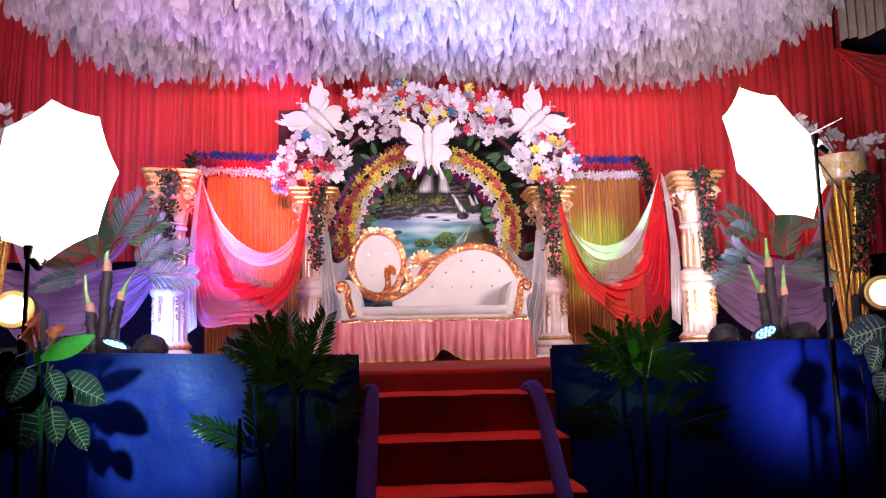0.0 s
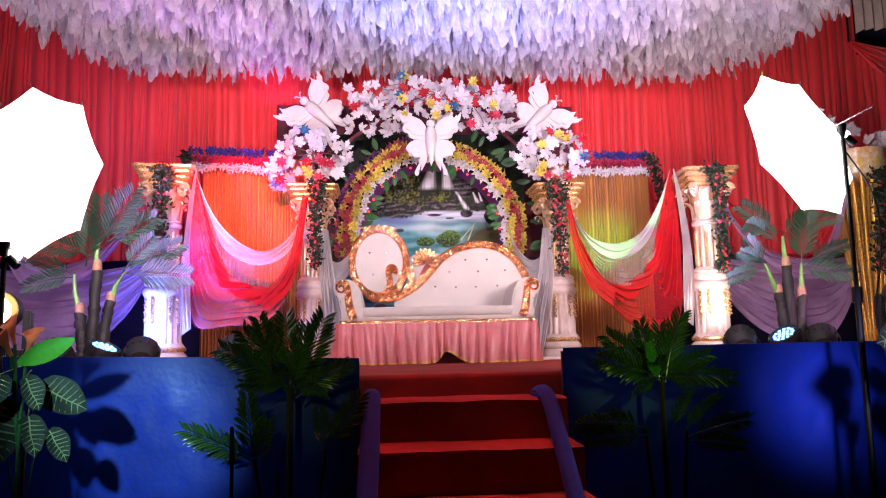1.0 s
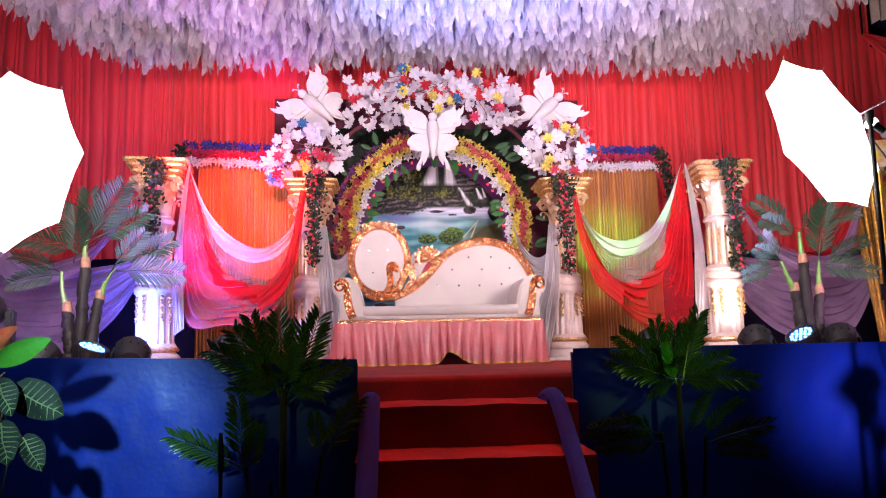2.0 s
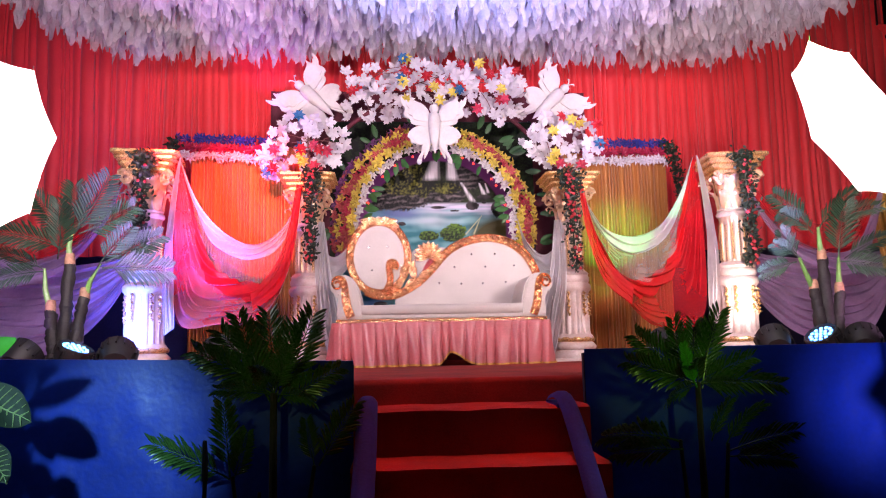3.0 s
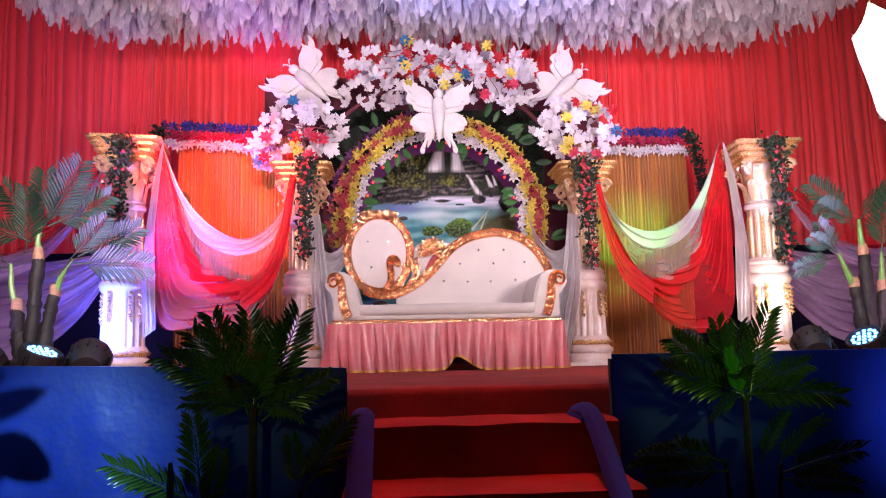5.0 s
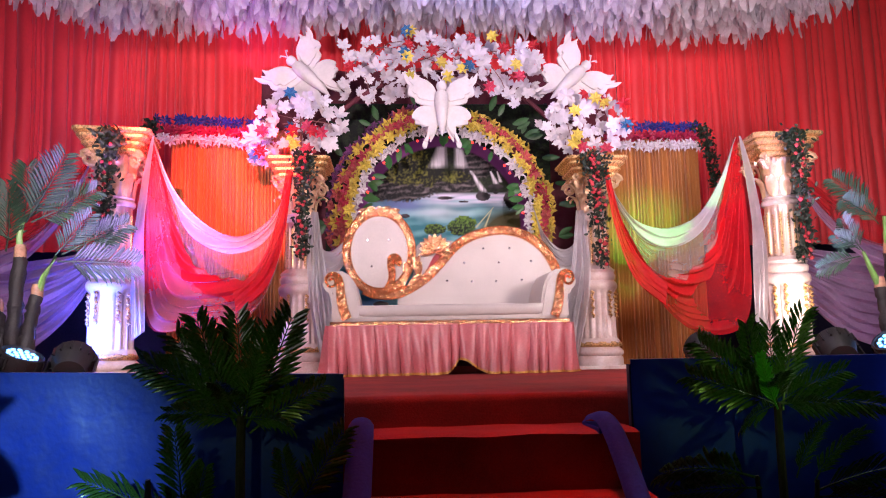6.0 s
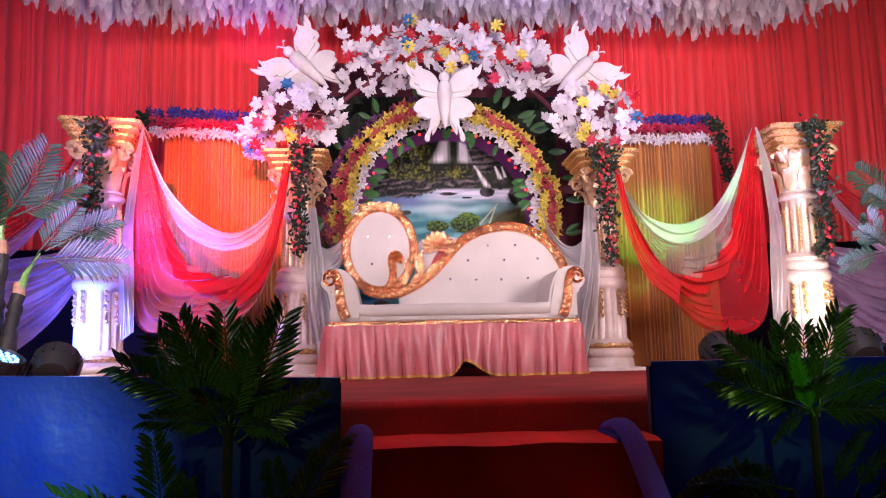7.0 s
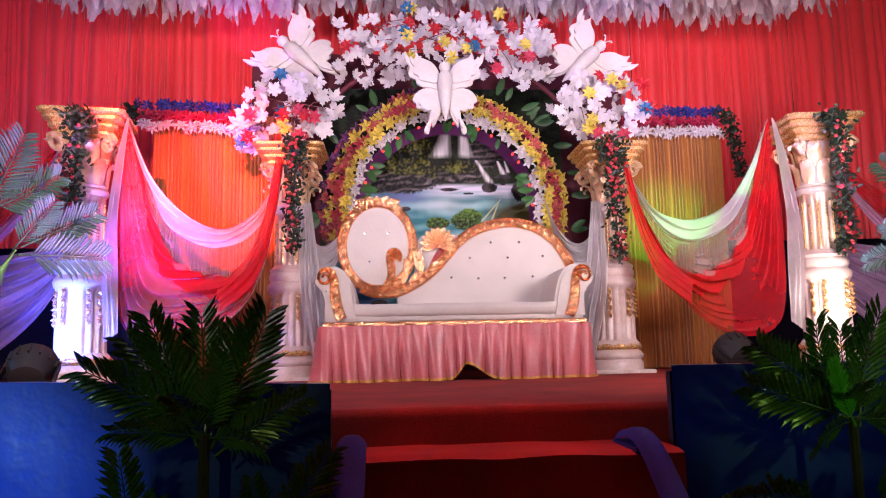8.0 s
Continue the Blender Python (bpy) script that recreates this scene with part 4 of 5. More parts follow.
def spray(name, at, spots, n_color, seed, label):
    th = thing(name, at, label, "flower spray", "white blossom sprays")
    q = random.Random(seed)
    for x, z in spots:
        y = q.uniform(-0.14, 0.12)
        part("blossom", q.choice(MAPLE), None, th, at=pose(x, y, z, q.uniform(-40, 40), q.uniform(0, 360), q.uniform(-45, 45)) @ Matrix.Scale(q.uniform(0.7, 1.15), 4))
    for k in range(n_color):
        x, z = q.choice(spots)
        c = q.choice(("red", "pink", "yellow", "blue", "blue", "red", "yellow"))
        part("bloom", BLOOM[c], None, th, at=pose(x + q.uniform(-0.03, 0.03), -0.17 + q.uniform(-0.03, 0.05), z + q.uniform(-0.03, 0.03), q.uniform(-30, 30), q.uniform(0, 360), q.uniform(-30, 30)))
    for k in range(max(6, len(spots) // 6)):
        (x0, z0), (x1, z1) = q.choice(spots), q.choice(spots)
        d = Vector((x1 - x0, z1 - z0))
        if d.length > 0.45:
            d *= 0.45 / d.length
        part("twig", Geo().tube([(x0, 0.03, z0), (x0 + d.x / 2, -0.03, z0 + d.y / 2 + 0.02), (x0 + d.x, 0.0, z0 + d.y)], 0.0035, 5), TWIG, th)
    return th


def scatter(n, inside, box, gap, seed):
    q, out = random.Random(seed), []
    for _ in range(6000):
        p = (q.uniform(box[0], box[1]), q.uniform(box[2], box[3]))
        if inside(*p) and all(math.hypot(p[0] - a, p[1] - b) > gap for a, b in out):
            out.append(p)
            if len(out) == n:
                break
    return out


top = scatter(125, lambda x, z: 1.06 < math.hypot(x, z) and z < 1.46 - 0.16 * x * x and abs(x) < 0.82 and z > 0.84 + 0.12 * (abs(x) > 0.6), (-0.9, 0.9, 0.7, 1.5), 0.072, 3)
s = spray("blossom_spray", (0.0, 7.28, 2.62), top, 20, 5, "white maple-shaped blossoms with red, blue and yellow flowers above the arch")
part("branch", Geo().tube([(1.2 * math.cos(a), 0.08, 1.2 * math.sin(a)) for a in np.linspace(0.7, math.pi - 0.7, 30)], 0.02, 6), MAROON, s)
for sx in (-1, 1):
    side = scatter(44, lambda x, z: ((x) / 0.35) ** 2 + (z / 0.24) ** 2 < 1 or (((x + 0.27) / 0.15) ** 2 + ((z + 0.13) / 0.2) ** 2 < 1 and sx < 0), (-0.42, 0.36, -0.34, 0.26), 0.068, 20 + sx)
    s = spray("blossom_spray", (1.13 * sx - 0.01, 7.08, 3.28), side, 12, 8 + sx, "white maple-shaped blossoms with coloured flowers on a pillar top")
    part("stalk", Geo().tube([(0, 0.02, 0.1), (0, 0.0, -0.24)], 0.012, 6), TWIG, s)

# ---------------------------------------------------------------- butterflies
UPPER = [(0.03, 0.08), (0.055, 0.14), (0.10, 0.19), (0.155, 0.215), (0.19, 0.235), (0.205, 0.268), (0.215, 0.225), (0.232, 0.205), (0.262, 0.225), (0.295, 0.268), (0.294, 0.225), (0.282, 0.185), (0.255, 0.15), (0.266, 0.11), (0.255, 0.07), (0.215, 0.055), (0.205, 0.02), (0.165, 0.0), (0.10, -0.012), (0.05, -0.022), (0.02, 0.0)]
LOWER = [(0.02, -0.01), (0.06, -0.018), (0.12, -0.008), (0.18, -0.022), (0.222, -0.06), (0.238, -0.105), (0.212, -0.125), (0.208, -0.16), (0.172, -0.165), (0.148, -0.185), (0.118, -0.176), (0.112, -0.20), (0.118, -0.245), (0.140, -0.285), (0.156, -0.325), (0.148, -0.352), (0.124, -0.352), (0.114, -0.32), (0.108, -0.285), (0.098, -0.262), (0.094, -0.305), (0.072, -0.275), (0.052, -0.235), (0.03, -0.17)]


def add_butterfly(at, group="foam butterflies"):
    b = thing("butterfly_ornament", at, "large white carved foam butterfly hung on the backdrop", "ornament", group)
    for s in (-1, 1):
        for name, o in (("upper_wing", UPPER), ("lower_wing", LOWER)):
            sm = path2(o + o[:1], len(o) * 3)[:-1]
            pts = [(s * x, z) for x, z in sm]
            dy = 0.0 if name == "upper_wing" else 0.008
            w = part(name, Geo().slab(pts if s > 0 else pts[::-1], -0.012 + dy, 0.014 + dy), FOAM, b, bevel=0.005)
            cx, cz = sum(p[0] for p in pts) / len(pts), sum(p[1] for p in pts) / len(pts)
            inner = [(cx + (x - cx) * 0.72 - s * 0.012, cz + (z - cz) * 0.72) for x, z in pts]
            part("wing_panel", Geo().slab(inner if s > 0 else inner[::-1], -0.03 + dy, -0.011 + dy), FOAM, w, "raised carved wing field", bevel=0.005)
    part("body", Geo().lathe([(0.003, -0.265), (0.022, -0.21), (0.042, -0.12), (0.054, -0.02), (0.056, 0.04), (0.046, 0.09), (0.026, 0.115)], 14), FOAM, b, at=pose(0, -0.02, 0))
    part("head", Geo().lathe([(0.004, 0.10), (0.032, 0.112), (0.043, 0.142), (0.034, 0.172), (0.004, 0.186)], 14), FOAM, b, at=pose(0, -0.02, 0))
    for s in (-1, 1):
        part("antenna", Geo().tube([(0, -0.02, 0.175), (s * 0.010, -0.025, 0.205), (s * 0.030, -0.025, 0.232), (s * 0.040, -0.025, 0.222)], [0.006, 0.005, 0.006, 0.009], 6), FOAM, b)
    return b


add_butterfly(pose(-0.03, 7.05, 3.435))
add_butterfly(pose(-1.14, 7.34, 3.79, 0, -47, 0) @ Matrix.Scale(1.06, 4))
add_butterfly(pose(1.12, 7.34, 3.77, 0, 47, 0) @ Matrix.Scale(1.06, 4))

# ---------------------------------------------------------------- yellow panels with leaf garlands
for sx, x0, x1, zt in ((-1, -2.25, -1.22, 3.23), (1, 1.22, 2.23, 3.17)):
    g = Geo().grid(lambda u, v: (x0 + (x1 - x0) * u + 0.004 * math.cos(u * 250), 7.46 + 0.015 * math.sin((x1 - x0) * u * 200 + 1.2 * math.sin(u * 40)) + 0.006 * noise.noise((u * 9, v * 3, sx)), FLOOR + 0.012 + (zt - FLOOR + 0.1) * v), 260, 6)
    p = thing("cloth_panel", (0, 0, 0), "yellow finely pleated cloth panel on a frame", "cloth panel", "yellow cloth panels")
    part("cloth", g, YELLOW_CLOTH, p)
    part("frame", Geo().box(x0, x1, 7.485, 7.51, zt + 0.05, zt + 0.12).box(x0, x0 + 0.03, 7.485, 7.51, FLOOR, zt + 0.05).box(x1 - 0.03, x1, 7.485, 7.51, FLOOR, zt + 0.05), METAL, p)
SPIKE = {c: lily(0.06, 0.45, 7, 0.2).mesh("leaf_tuft", m) for c, m in dict(blue=ROYAL, crimson=CRIMSON_LEAF, white=PETAL_WHITE).items()}
q = random.Random(31)
for sx, x0, x1, z in ((-1, -2.34, -1.42, 3.33), (1, 1.40, 2.21, 3.27)):
    th = thing("garland", (0, 7.40, 0), "blue, crimson and white leaf garland along a panel top", "garland", "panel garlands")
    part("cord", Geo().tube([(x0, 0.04, z), (x1, 0.04, z - 0.015 * sx * -1)], 0.012, 6), MAROON, th)
    for dz, c in ((0.085, "blue"), (0.0, "crimson"), (-0.075, "white")):
        for k in range(22):
            x = x0 + (x1 - x0) * (k + 0.5) / 22
            part("leaf_tuft", SPIKE[c], None, th, at=pose(x + q.uniform(-0.01, 0.01), q.uniform(-0.03, 0.02), z + dz + q.uniform(-0.012, 0.012) - 0.05 * (x - x0) * (sx < 0), q.uniform(-35, 35), q.uniform(0, 360), q.uniform(-35, 35)))


# ---------------------------------------------------------------- rose vines
ROSE_MESH = Geo().lathe([(0.004, -0.012), (0.014, -0.006), (0.019, 0.003), (0.016, 0.012), (0.008, 0.016), (0.002, 0.012)], 9, flute=lambda a, z, r: r * (1 + 0.14 * math.sin(5 * a + 200 * z))).mesh("rose", ROSE)


def add_vine(at, line, spread, seed, roses, label, leaf=0.042):
    """A hanging vine: leaves about a line of points, with small roses in front."""
    th = thing("rose_vine", at, label, "garland", "hanging rose vines")
    q = random.Random(seed)
    pts = spline(line, 40)
    part("stem", Geo().tube(pts[::2], 0.006, 5), DARK_LEAF, th)
    g = Geo()
    for k in range(min(680, int(950 * (pts[0] - pts[-1]).length))):
        i = q.randrange(41)
        p = pts[i] + Vector((q.gauss(0, spread * 1.15), q.uniform(-0.07, 0.02), q.gauss(0, 0.02))) * (1 - 0.45 * i / 40)
        b = leaf_blade(leaf * q.uniform(0.8, 1.5), leaf * 0.33, 0.4, 3)
        g.join(b, Matrix.Translation(p) @ Euler((q.uniform(-0.9, 0.9), q.uniform(0, 6.3), q.uniform(-1, 1))).to_matrix().to_4x4())
    part("foliage", g, DARK_LEAF, th, "dark green leaves")
    for k in range(roses):
        i = q.randrange(41)
        p = pts[i] + Vector((q.gauss(0, spread * 0.9) * (1 - 0.4 * i / 40), -0.055 + q.uniform(-0.02, 0.02), q.gauss(0, 0.02)))
        part("rose", ROSE_MESH, None, th, at=Matrix.Translation(p) @ Euler((1.2 + q.uniform(-0.5, 0.5), 0, q.uniform(-0.6, 0.6))).to_matrix().to_4x4() @ Matrix.Scale(q.uniform(0.5, 0.9), 4))


add_vine((-2.20, 6.06, 2.91), [(0, 0.0, 0), (0.0, -0.03, -0.1), (-0.02, 0.0, -0.35), (-0.03, 0.05, -0.6), (-0.05, 0.08, -0.68)], 0.036, 1, 26, "dark vine with red roses hung on a pillar", 0.030)
add_vine((-1.08, 6.74, 2.93), [(0, 0, 0), (0.01, -0.03, -0.12), (0.0, 0.0, -0.4), (-0.01, 0.05, -0.72)], 0.036, 2, 40, "dark vine with red roses hung on a pillar", 0.029)
add_vine((1.09, 6.74, 2.93), [(0, 0, 0), (0.0, -0.03, -0.12), (0.01, 0.0, -0.4), (0.05, 0.05, -0.82)], 0.042, 3, 64, "dark vine thick with red roses hung on a pillar", 0.029)
add_vine((2.25, 6.06, 2.91), [(0, 0, 0), (0.02, -0.03, -0.12), (0.05, 0.0, -0.4), (0.08, 0.05, -0.72), (0.07, 0.08, -0.82)], 0.034, 4, 30, "dark vine with pink roses hung on a pillar", 0.030)
add_vine((2.20, 7.38, 3.34), [(0, 0, 0), (0.06, 0, -0.1), (0.10, 0, -0.3), (0.13, 0, -0.5)], 0.03, 5, 18, "dark vine at the end of the leaf garland", 0.03)
add_vine((-2.36, 7.38, 3.38), [(0, 0, 0), (-0.03, 0, -0.06), (-0.04, 0, -0.14)], 0.03, 6, 3, "short dark vine at the end of the leaf garland", 0.035)


# ---------------------------------------------------------------- sheer drapes


def drape_surface(upper, lower, y0, r0, r1, folds, seed, amp=0.03, nu=60, nv=60, y1=None, limit=None):
    """Cloth gathered between two hanging lines (x, z); r0 to r1: the share of the way from upper to lower."""
    a, b = spline([(x, 0, z) for x, z in upper], nu), spline([(x, 0, z) for x, z in lower], nu)
    y1 = y0 if y1 is None else y1

    def fn(u, v):
        k = round(u * nu)
        r = limit(u, v) if limit else r0 + (r1 - r0) * v
        p = a[k].lerp(b[k], r)
        belly = math.sin(math.pi * u)
        w = amp * (0.35 + belly) * (0.6 * math.sin(r * folds * 6.283 + 5 * noise.noise((u * 2.2, r * 5, seed))) + 1.1 * noise.noise((r * folds * 1.7 + 2 * u, u * 1.7, seed + 3)))
        return p.x, y0 + (y1 - y0) * u + w - 0.10 * belly * r, p.z + 0.5 * w * belly
    return Geo().grid(fn, nu, nv)


SWAGS = (
    (-1, [(-2.03, 2.96), (-1.90, 2.62), (-1.72, 2.40), (-1.51, 2.31), (-1.33, 2.42), (-1.22, 2.62), (-1.17, 2.84)],
     [(-2.05, 2.96), (-2.07, 2.3), (-2.04, 1.70), (-1.76, 1.68), (-1.45, 1.74), (-1.26, 2.1), (-1.16, 2.82)]),
    (1, [(1.99, 2.95), (1.89, 2.66), (1.74, 2.43), (1.53, 2.34), (1.36, 2.42), (1.26, 2.60), (1.20, 2.82)],
     [(2.0, 2.95), (2.05, 2.3), (2.02, 1.68), (1.73, 1.58), (1.49, 1.80), (1.29, 2.30), (1.19, 2.80)]))
for sx, top_u, low_u in SWAGS:
    th = thing("drape", (0, 0, 0), "white and red sheer swag draped between two pillars", "drape", "pillar drapes")

    def split(u):
        """How far down the white layer reaches."""
        return min(0.66, 0.06 + 0.84 * u)

    part("white_layer", drape_surface(top_u, low_u, 6.30, 0.0, 1.0, 12, 3 + sx, y1=6.82, limit=lambda u, v: split(u) * v), WHITE_SHEER, th, "pale sheer upper layer")
    part("white_edge", drape_surface(top_u, low_u, 6.285, 0.0, 1.0, 12, 3 + sx, y1=6.805, nv=20, limit=lambda u, v: (0.10 + 0.20 * u) * v), SIDE_SHEER, th, "doubled pale edge")
    part("red_layer", drape_surface(top_u, low_u, 6.29, 0.0, 1.0, 11, 8 + sx, amp=0.02, y1=6.81, limit=lambda u, v: split(u) - 0.03 + (1.03 - split(u)) * v), RED_SHEER, th, "red sheer lower layer")
    part("red_band", drape_surface(top_u, low_u, 6.275, 0.0, 1.0, 11, 8 + sx, y1=6.795, nv=24, limit=lambda u, v: split(u) - 0.03 + (0.10 + 0.34 * u * u) * v), RED_BAND, th, "doubled red sheer fold")
    gather = [(sx * 1.20, 2.84), (sx * 1.255, 2.45), (sx * 1.345, 2.15), (sx * 1.52, 1.93)], [(sx * 1.16, 2.82), (sx * 1.185, 2.35), (sx * 1.28, 1.98), (sx * 1.50, 1.78)]
    part("red_gather", drape_surface(*gather, 6.74, 0, 1, 3, 7 + sx, 0.014, 40, 20, 6.50), RED_BAND, th, "gathered red fold")
    if sx < 0:
        part("white_lining", drape_surface(top_u, low_u, 6.325, 0.0, 1.0, 11, 8 + sx, y1=6.84, limit=lambda u, v: split(u) + (0.99 - split(u)) * v), SIDE_SHEER, th, "pale sheer lining behind the red layer")
    tail = [(sx * 2.00, 2.95), (sx * 2.045, 2.3), (sx * 2.02, 1.66)], [(sx * 2.01, 2.95), (sx * 2.07, 2.3), (sx * 2.10, 1.60)]
    part("white_tail", drape_surface(*tail, 6.255, 0, 1, 3, 5, 0.02, 40, 18), SIDE_SHEER, th, "pale sheer tail")

for sx in (-1, 1):
    th = thing("drape", (0, 0, 0), "white sheer swag hanging beside the sofa", "drape", "sofa side drapes")
    u = [(sx * 0.70, 2.66), (sx * 0.78, 2.40), (sx * 0.90, 2.27), (sx * 1.01, 2.34), (sx * 1.08, 2.56)]
    l = [(sx * 0.71, 2.62), (sx * 0.78, 2.22), (sx * 0.90, 2.06), (sx * 1.01, 2.14), (sx * 1.08, 2.52)]
    part("swag", drape_surface(u, l, 7.2, 0, 1, 6, 2 + sx, 0.025, 40, 40, 6.92), SIDE_SHEER, th)
    t = [(sx * 0.99, 2.55), (sx * 0.93, 2.1), (sx * 0.86, 1.75), (sx * 0.87, 1.42)], [(sx * 1.05, 2.55), (sx * 1.06, 2.1), (sx * 1.02, 1.75), (sx * 0.95, 1.38)]
    part("tail", drape_surface(*t, 6.93, 0, 1, 5, 6 + sx, 0.022, 40, 30), SIDE_SHEER, th)
    th = thing("drape", (0, 0, 0), "lilac and red sheer swag at the stage side", "drape", "side swags")
    u = [(sx * 2.42, 2.28), (sx * 2.8, 2.2), (sx * 3.2, 2.17), (sx * 3.7, 2.2), (sx * 4.05, 2.3)]
    l = [(sx * 2.42, 2.24), (sx * 2.70, 1.75), (sx * 3.05, 1.5), (sx * 3.6, 1.55), (sx * 4.05, 2.25)]
    part("lilac_layer", drape_surface(u, l, 6.75, 0, 1, 9, 4 + sx, 0.03, 50, 44), LILAC_SHEER, th)
    u = [(sx * 2.45, 2.96), (sx * 2.62, 2.72), (sx * 2.9, 2.5), (sx * 3.3, 2.45), (sx * 3.72, 2.9)]
    l = [(sx * 2.45, 2.93), (sx * 2.62, 2.45), (sx * 2.95, 2.12), (sx * 3.4, 2.12), (sx * 3.74, 2.88)]
    part("red_layer", drape_surface(u, l, 6.5, 0, 0.7, 7, 9 + sx, 0.03, 50, 36), RED_SHEER, th)
    part("pale_layer", drape_surface(u, l, 6.48, 0.66, 1.15, 5, 12 + sx, 0.03, 50, 30), LILAC_SHEER, th)

# ---------------------------------------------------------------- palms


def frond_mesh(long, leaflet, seed, droop=0.3, n=30, spread=1.0, blade=0.0050):
    """A feather frond that grows along +z and bends towards +x."""
    q = random.Random(seed)
    g = Geo()
    spine = [Vector((droop * long * (k / 10) ** 2, 0, long * (k / 10) * (1 - 0.18 * droop * k / 10))) for k in range(11)]
    g.tube(spine, [0.006 - 0.0045 * k / 10 for k in range(11)], 5)
    for k in range(n):
        s = 0.16 + 0.82 * k / (n - 1)
        i = min(9, int(s * 10))
        p = spine[i].lerp(spine[i + 1], s * 10 - i)
        d = (spine[i + 1] - spine[i]).normalized()
        ll = leaflet * (0.45 + 0.65 * math.sin(math.pi * min(1, 0.2 + s * 0.72))) * q.uniform(0.88, 1.1)
        for sd in (-1, 1):
            ang = 0.72 + 0.22 * s + q.uniform(-0.06, 0.06)
            dr = (Vector((0, sd, 0)) * math.cos(ang) * spread + d * math.sin(ang) + Vector((q.uniform(-0.1, 0.1), 0, 0))).normalized()
            nrm = dr.cross(d).normalized()
            w = blade * (1 + leaflet * 2)
            across = dr.cross(nrm).normalized() * w
            tip = p + dr * ll - Vector((0, 0, 0.12 * ll)) + Vector((0.1 * ll, 0, 0))
            m1, m2 = p + dr * ll * 0.35, p + dr * ll * 0.75 - Vector((0, 0, 0.04 * ll))
            v = [p, m1 + across, m1 - across, m1 + nrm * w * 0.6, m2 + across * 0.8, m2 - across * 0.8, m2 + nrm * w * 0.5, tip]
            g.add(v, [(0, 1, 3), (0, 3, 2), (1, 4, 6, 3), (3, 6, 5, 2), (4, 7, 6), (6, 7, 5)])
    return g


FINE = [frond_mesh(0.42, 0.15, 6, 0.30, 20, 1.0, 0.0058).mesh("frond", STAGE_PALM), frond_mesh(0.40, 0.14, 7, 0.5, 18, 1.0, 0.0058).mesh("frond", STAGE_PALM), frond_mesh(0.42, 0.16, 8, 0.2, 19, 1.1, 0.0058).mesh("frond", STAGE_PALM)]
FRONDS = [frond_mesh(0.42, 0.135, 1, 0.22, 17, 1.0, 0.0074).mesh("frond", PALM), frond_mesh(0.40, 0.125, 2, 0.4, 16, 0.9, 0.0074).mesh("frond", PALM), frond_mesh(0.42, 0.14, 3, 0.12, 17, 1.05, 0.0074).mesh("frond", PALM)]


def frond_at(base, tip, roll=0.0, kind=0):
    """Pose that takes a frond from base towards tip."""
    b, d = Vector(base), Vector(tip) - Vector(base)
    z = d.normalized()
    down = Vector((0, -0.85, -0.5))
    x = (down - z * down.dot(z))
    x = x.normalized() if x.length > 0.15 else Vector((0, -1, 0))
    y = z.cross(x)
    s = d.length / 0.42
    return Matrix.Translation(b) @ Matrix((x, y, z)).transposed().to_4x4() @ pose(0, 0, 0, 0, -12, roll) @ Matrix.Scale(s, 4)


def add_palm(at, heart, tips, stems, label, group, height0, kinds=None):
    th = thing("palm_plant", at, label, "palm", group)
    for k, (x, y, top, r) in enumerate(stems):
        part("stem", Geo().tube([(x * 0.4, y * 0.4, height0), (x * 0.7, y * 0.7, height0 + (top - height0) * 0.5), (x, y, top)], [r, r * 0.85, r * 0.7], 8), STEM, th)
    for k, (base, tip, roll) in enumerate(tips):
        part("frond", (kinds or FRONDS)[k % 3], None, th, at=frond_at(base, tip, roll, k % 3))
    return th


def pot(th, z=0.0):
    part("pot", Geo().lathe([(0.13, z), (0.15, z + 0.1), (0.17, z + 0.26), (0.18, z + 0.28), (0.16, z + 0.28), (0.15, z + 0.24)], 20), BLACK, th, "dark plant pot")


H = (0, 0, 1.30)
tips = [(H, (-0.33, -0.02, 1.50), 8), ((-0.02, 0, 1.28), (-0.16, 0.02, 1.65), 20), ((0, 0, 1.29), (-0.04, 0.05, 1.66), 0), ((0.02, 0, 1.27), (0.17, 0.02, 1.65), -15), ((0.03, 0, 1.25), (0.30, -0.03, 1.44), -10), ((-0.01, 0, 1.27), (-0.25, 0.03, 1.58), 12), ((0.01, 0, 1.27), (0.07, 0.06, 1.60), 10),
        (H, (-0.06, -0.16, 1.47), 5), (H, (0.07, -0.14, 1.50), -5), (H, (-0.22, -0.12, 1.34), 0), (H, (0.22, -0.10, 1.30), 0),
        ((0.20, -0.03, 1.0), (0.36, -0.05, 1.25), 0), ((0.18, -0.03, 1.0), (0.15, -0.08, 1.20), 20),
        ((-0.17, -0.06, 0.97), (-0.20, -0.08, 1.30), 15), ((-0.17, -0.06, 0.96), (-0.50, -0.08, 1.10), 0), ((-0.16, -0.06, 0.94), (-0.09, -0.10, 1.16), -20)]
p = add_palm((-0.96, 4.02, 0), H, tips, [(0, 0, 1.31, 0.022), (0.18, -0.03, 1.0, 0.012), (-0.16, -0.06, 0.97, 0.012), (-0.05, -0.05, 0.9, 0.01)], "artificial feather palm in front of the blue stage panel", "front palms", 0.25)
pot(p)
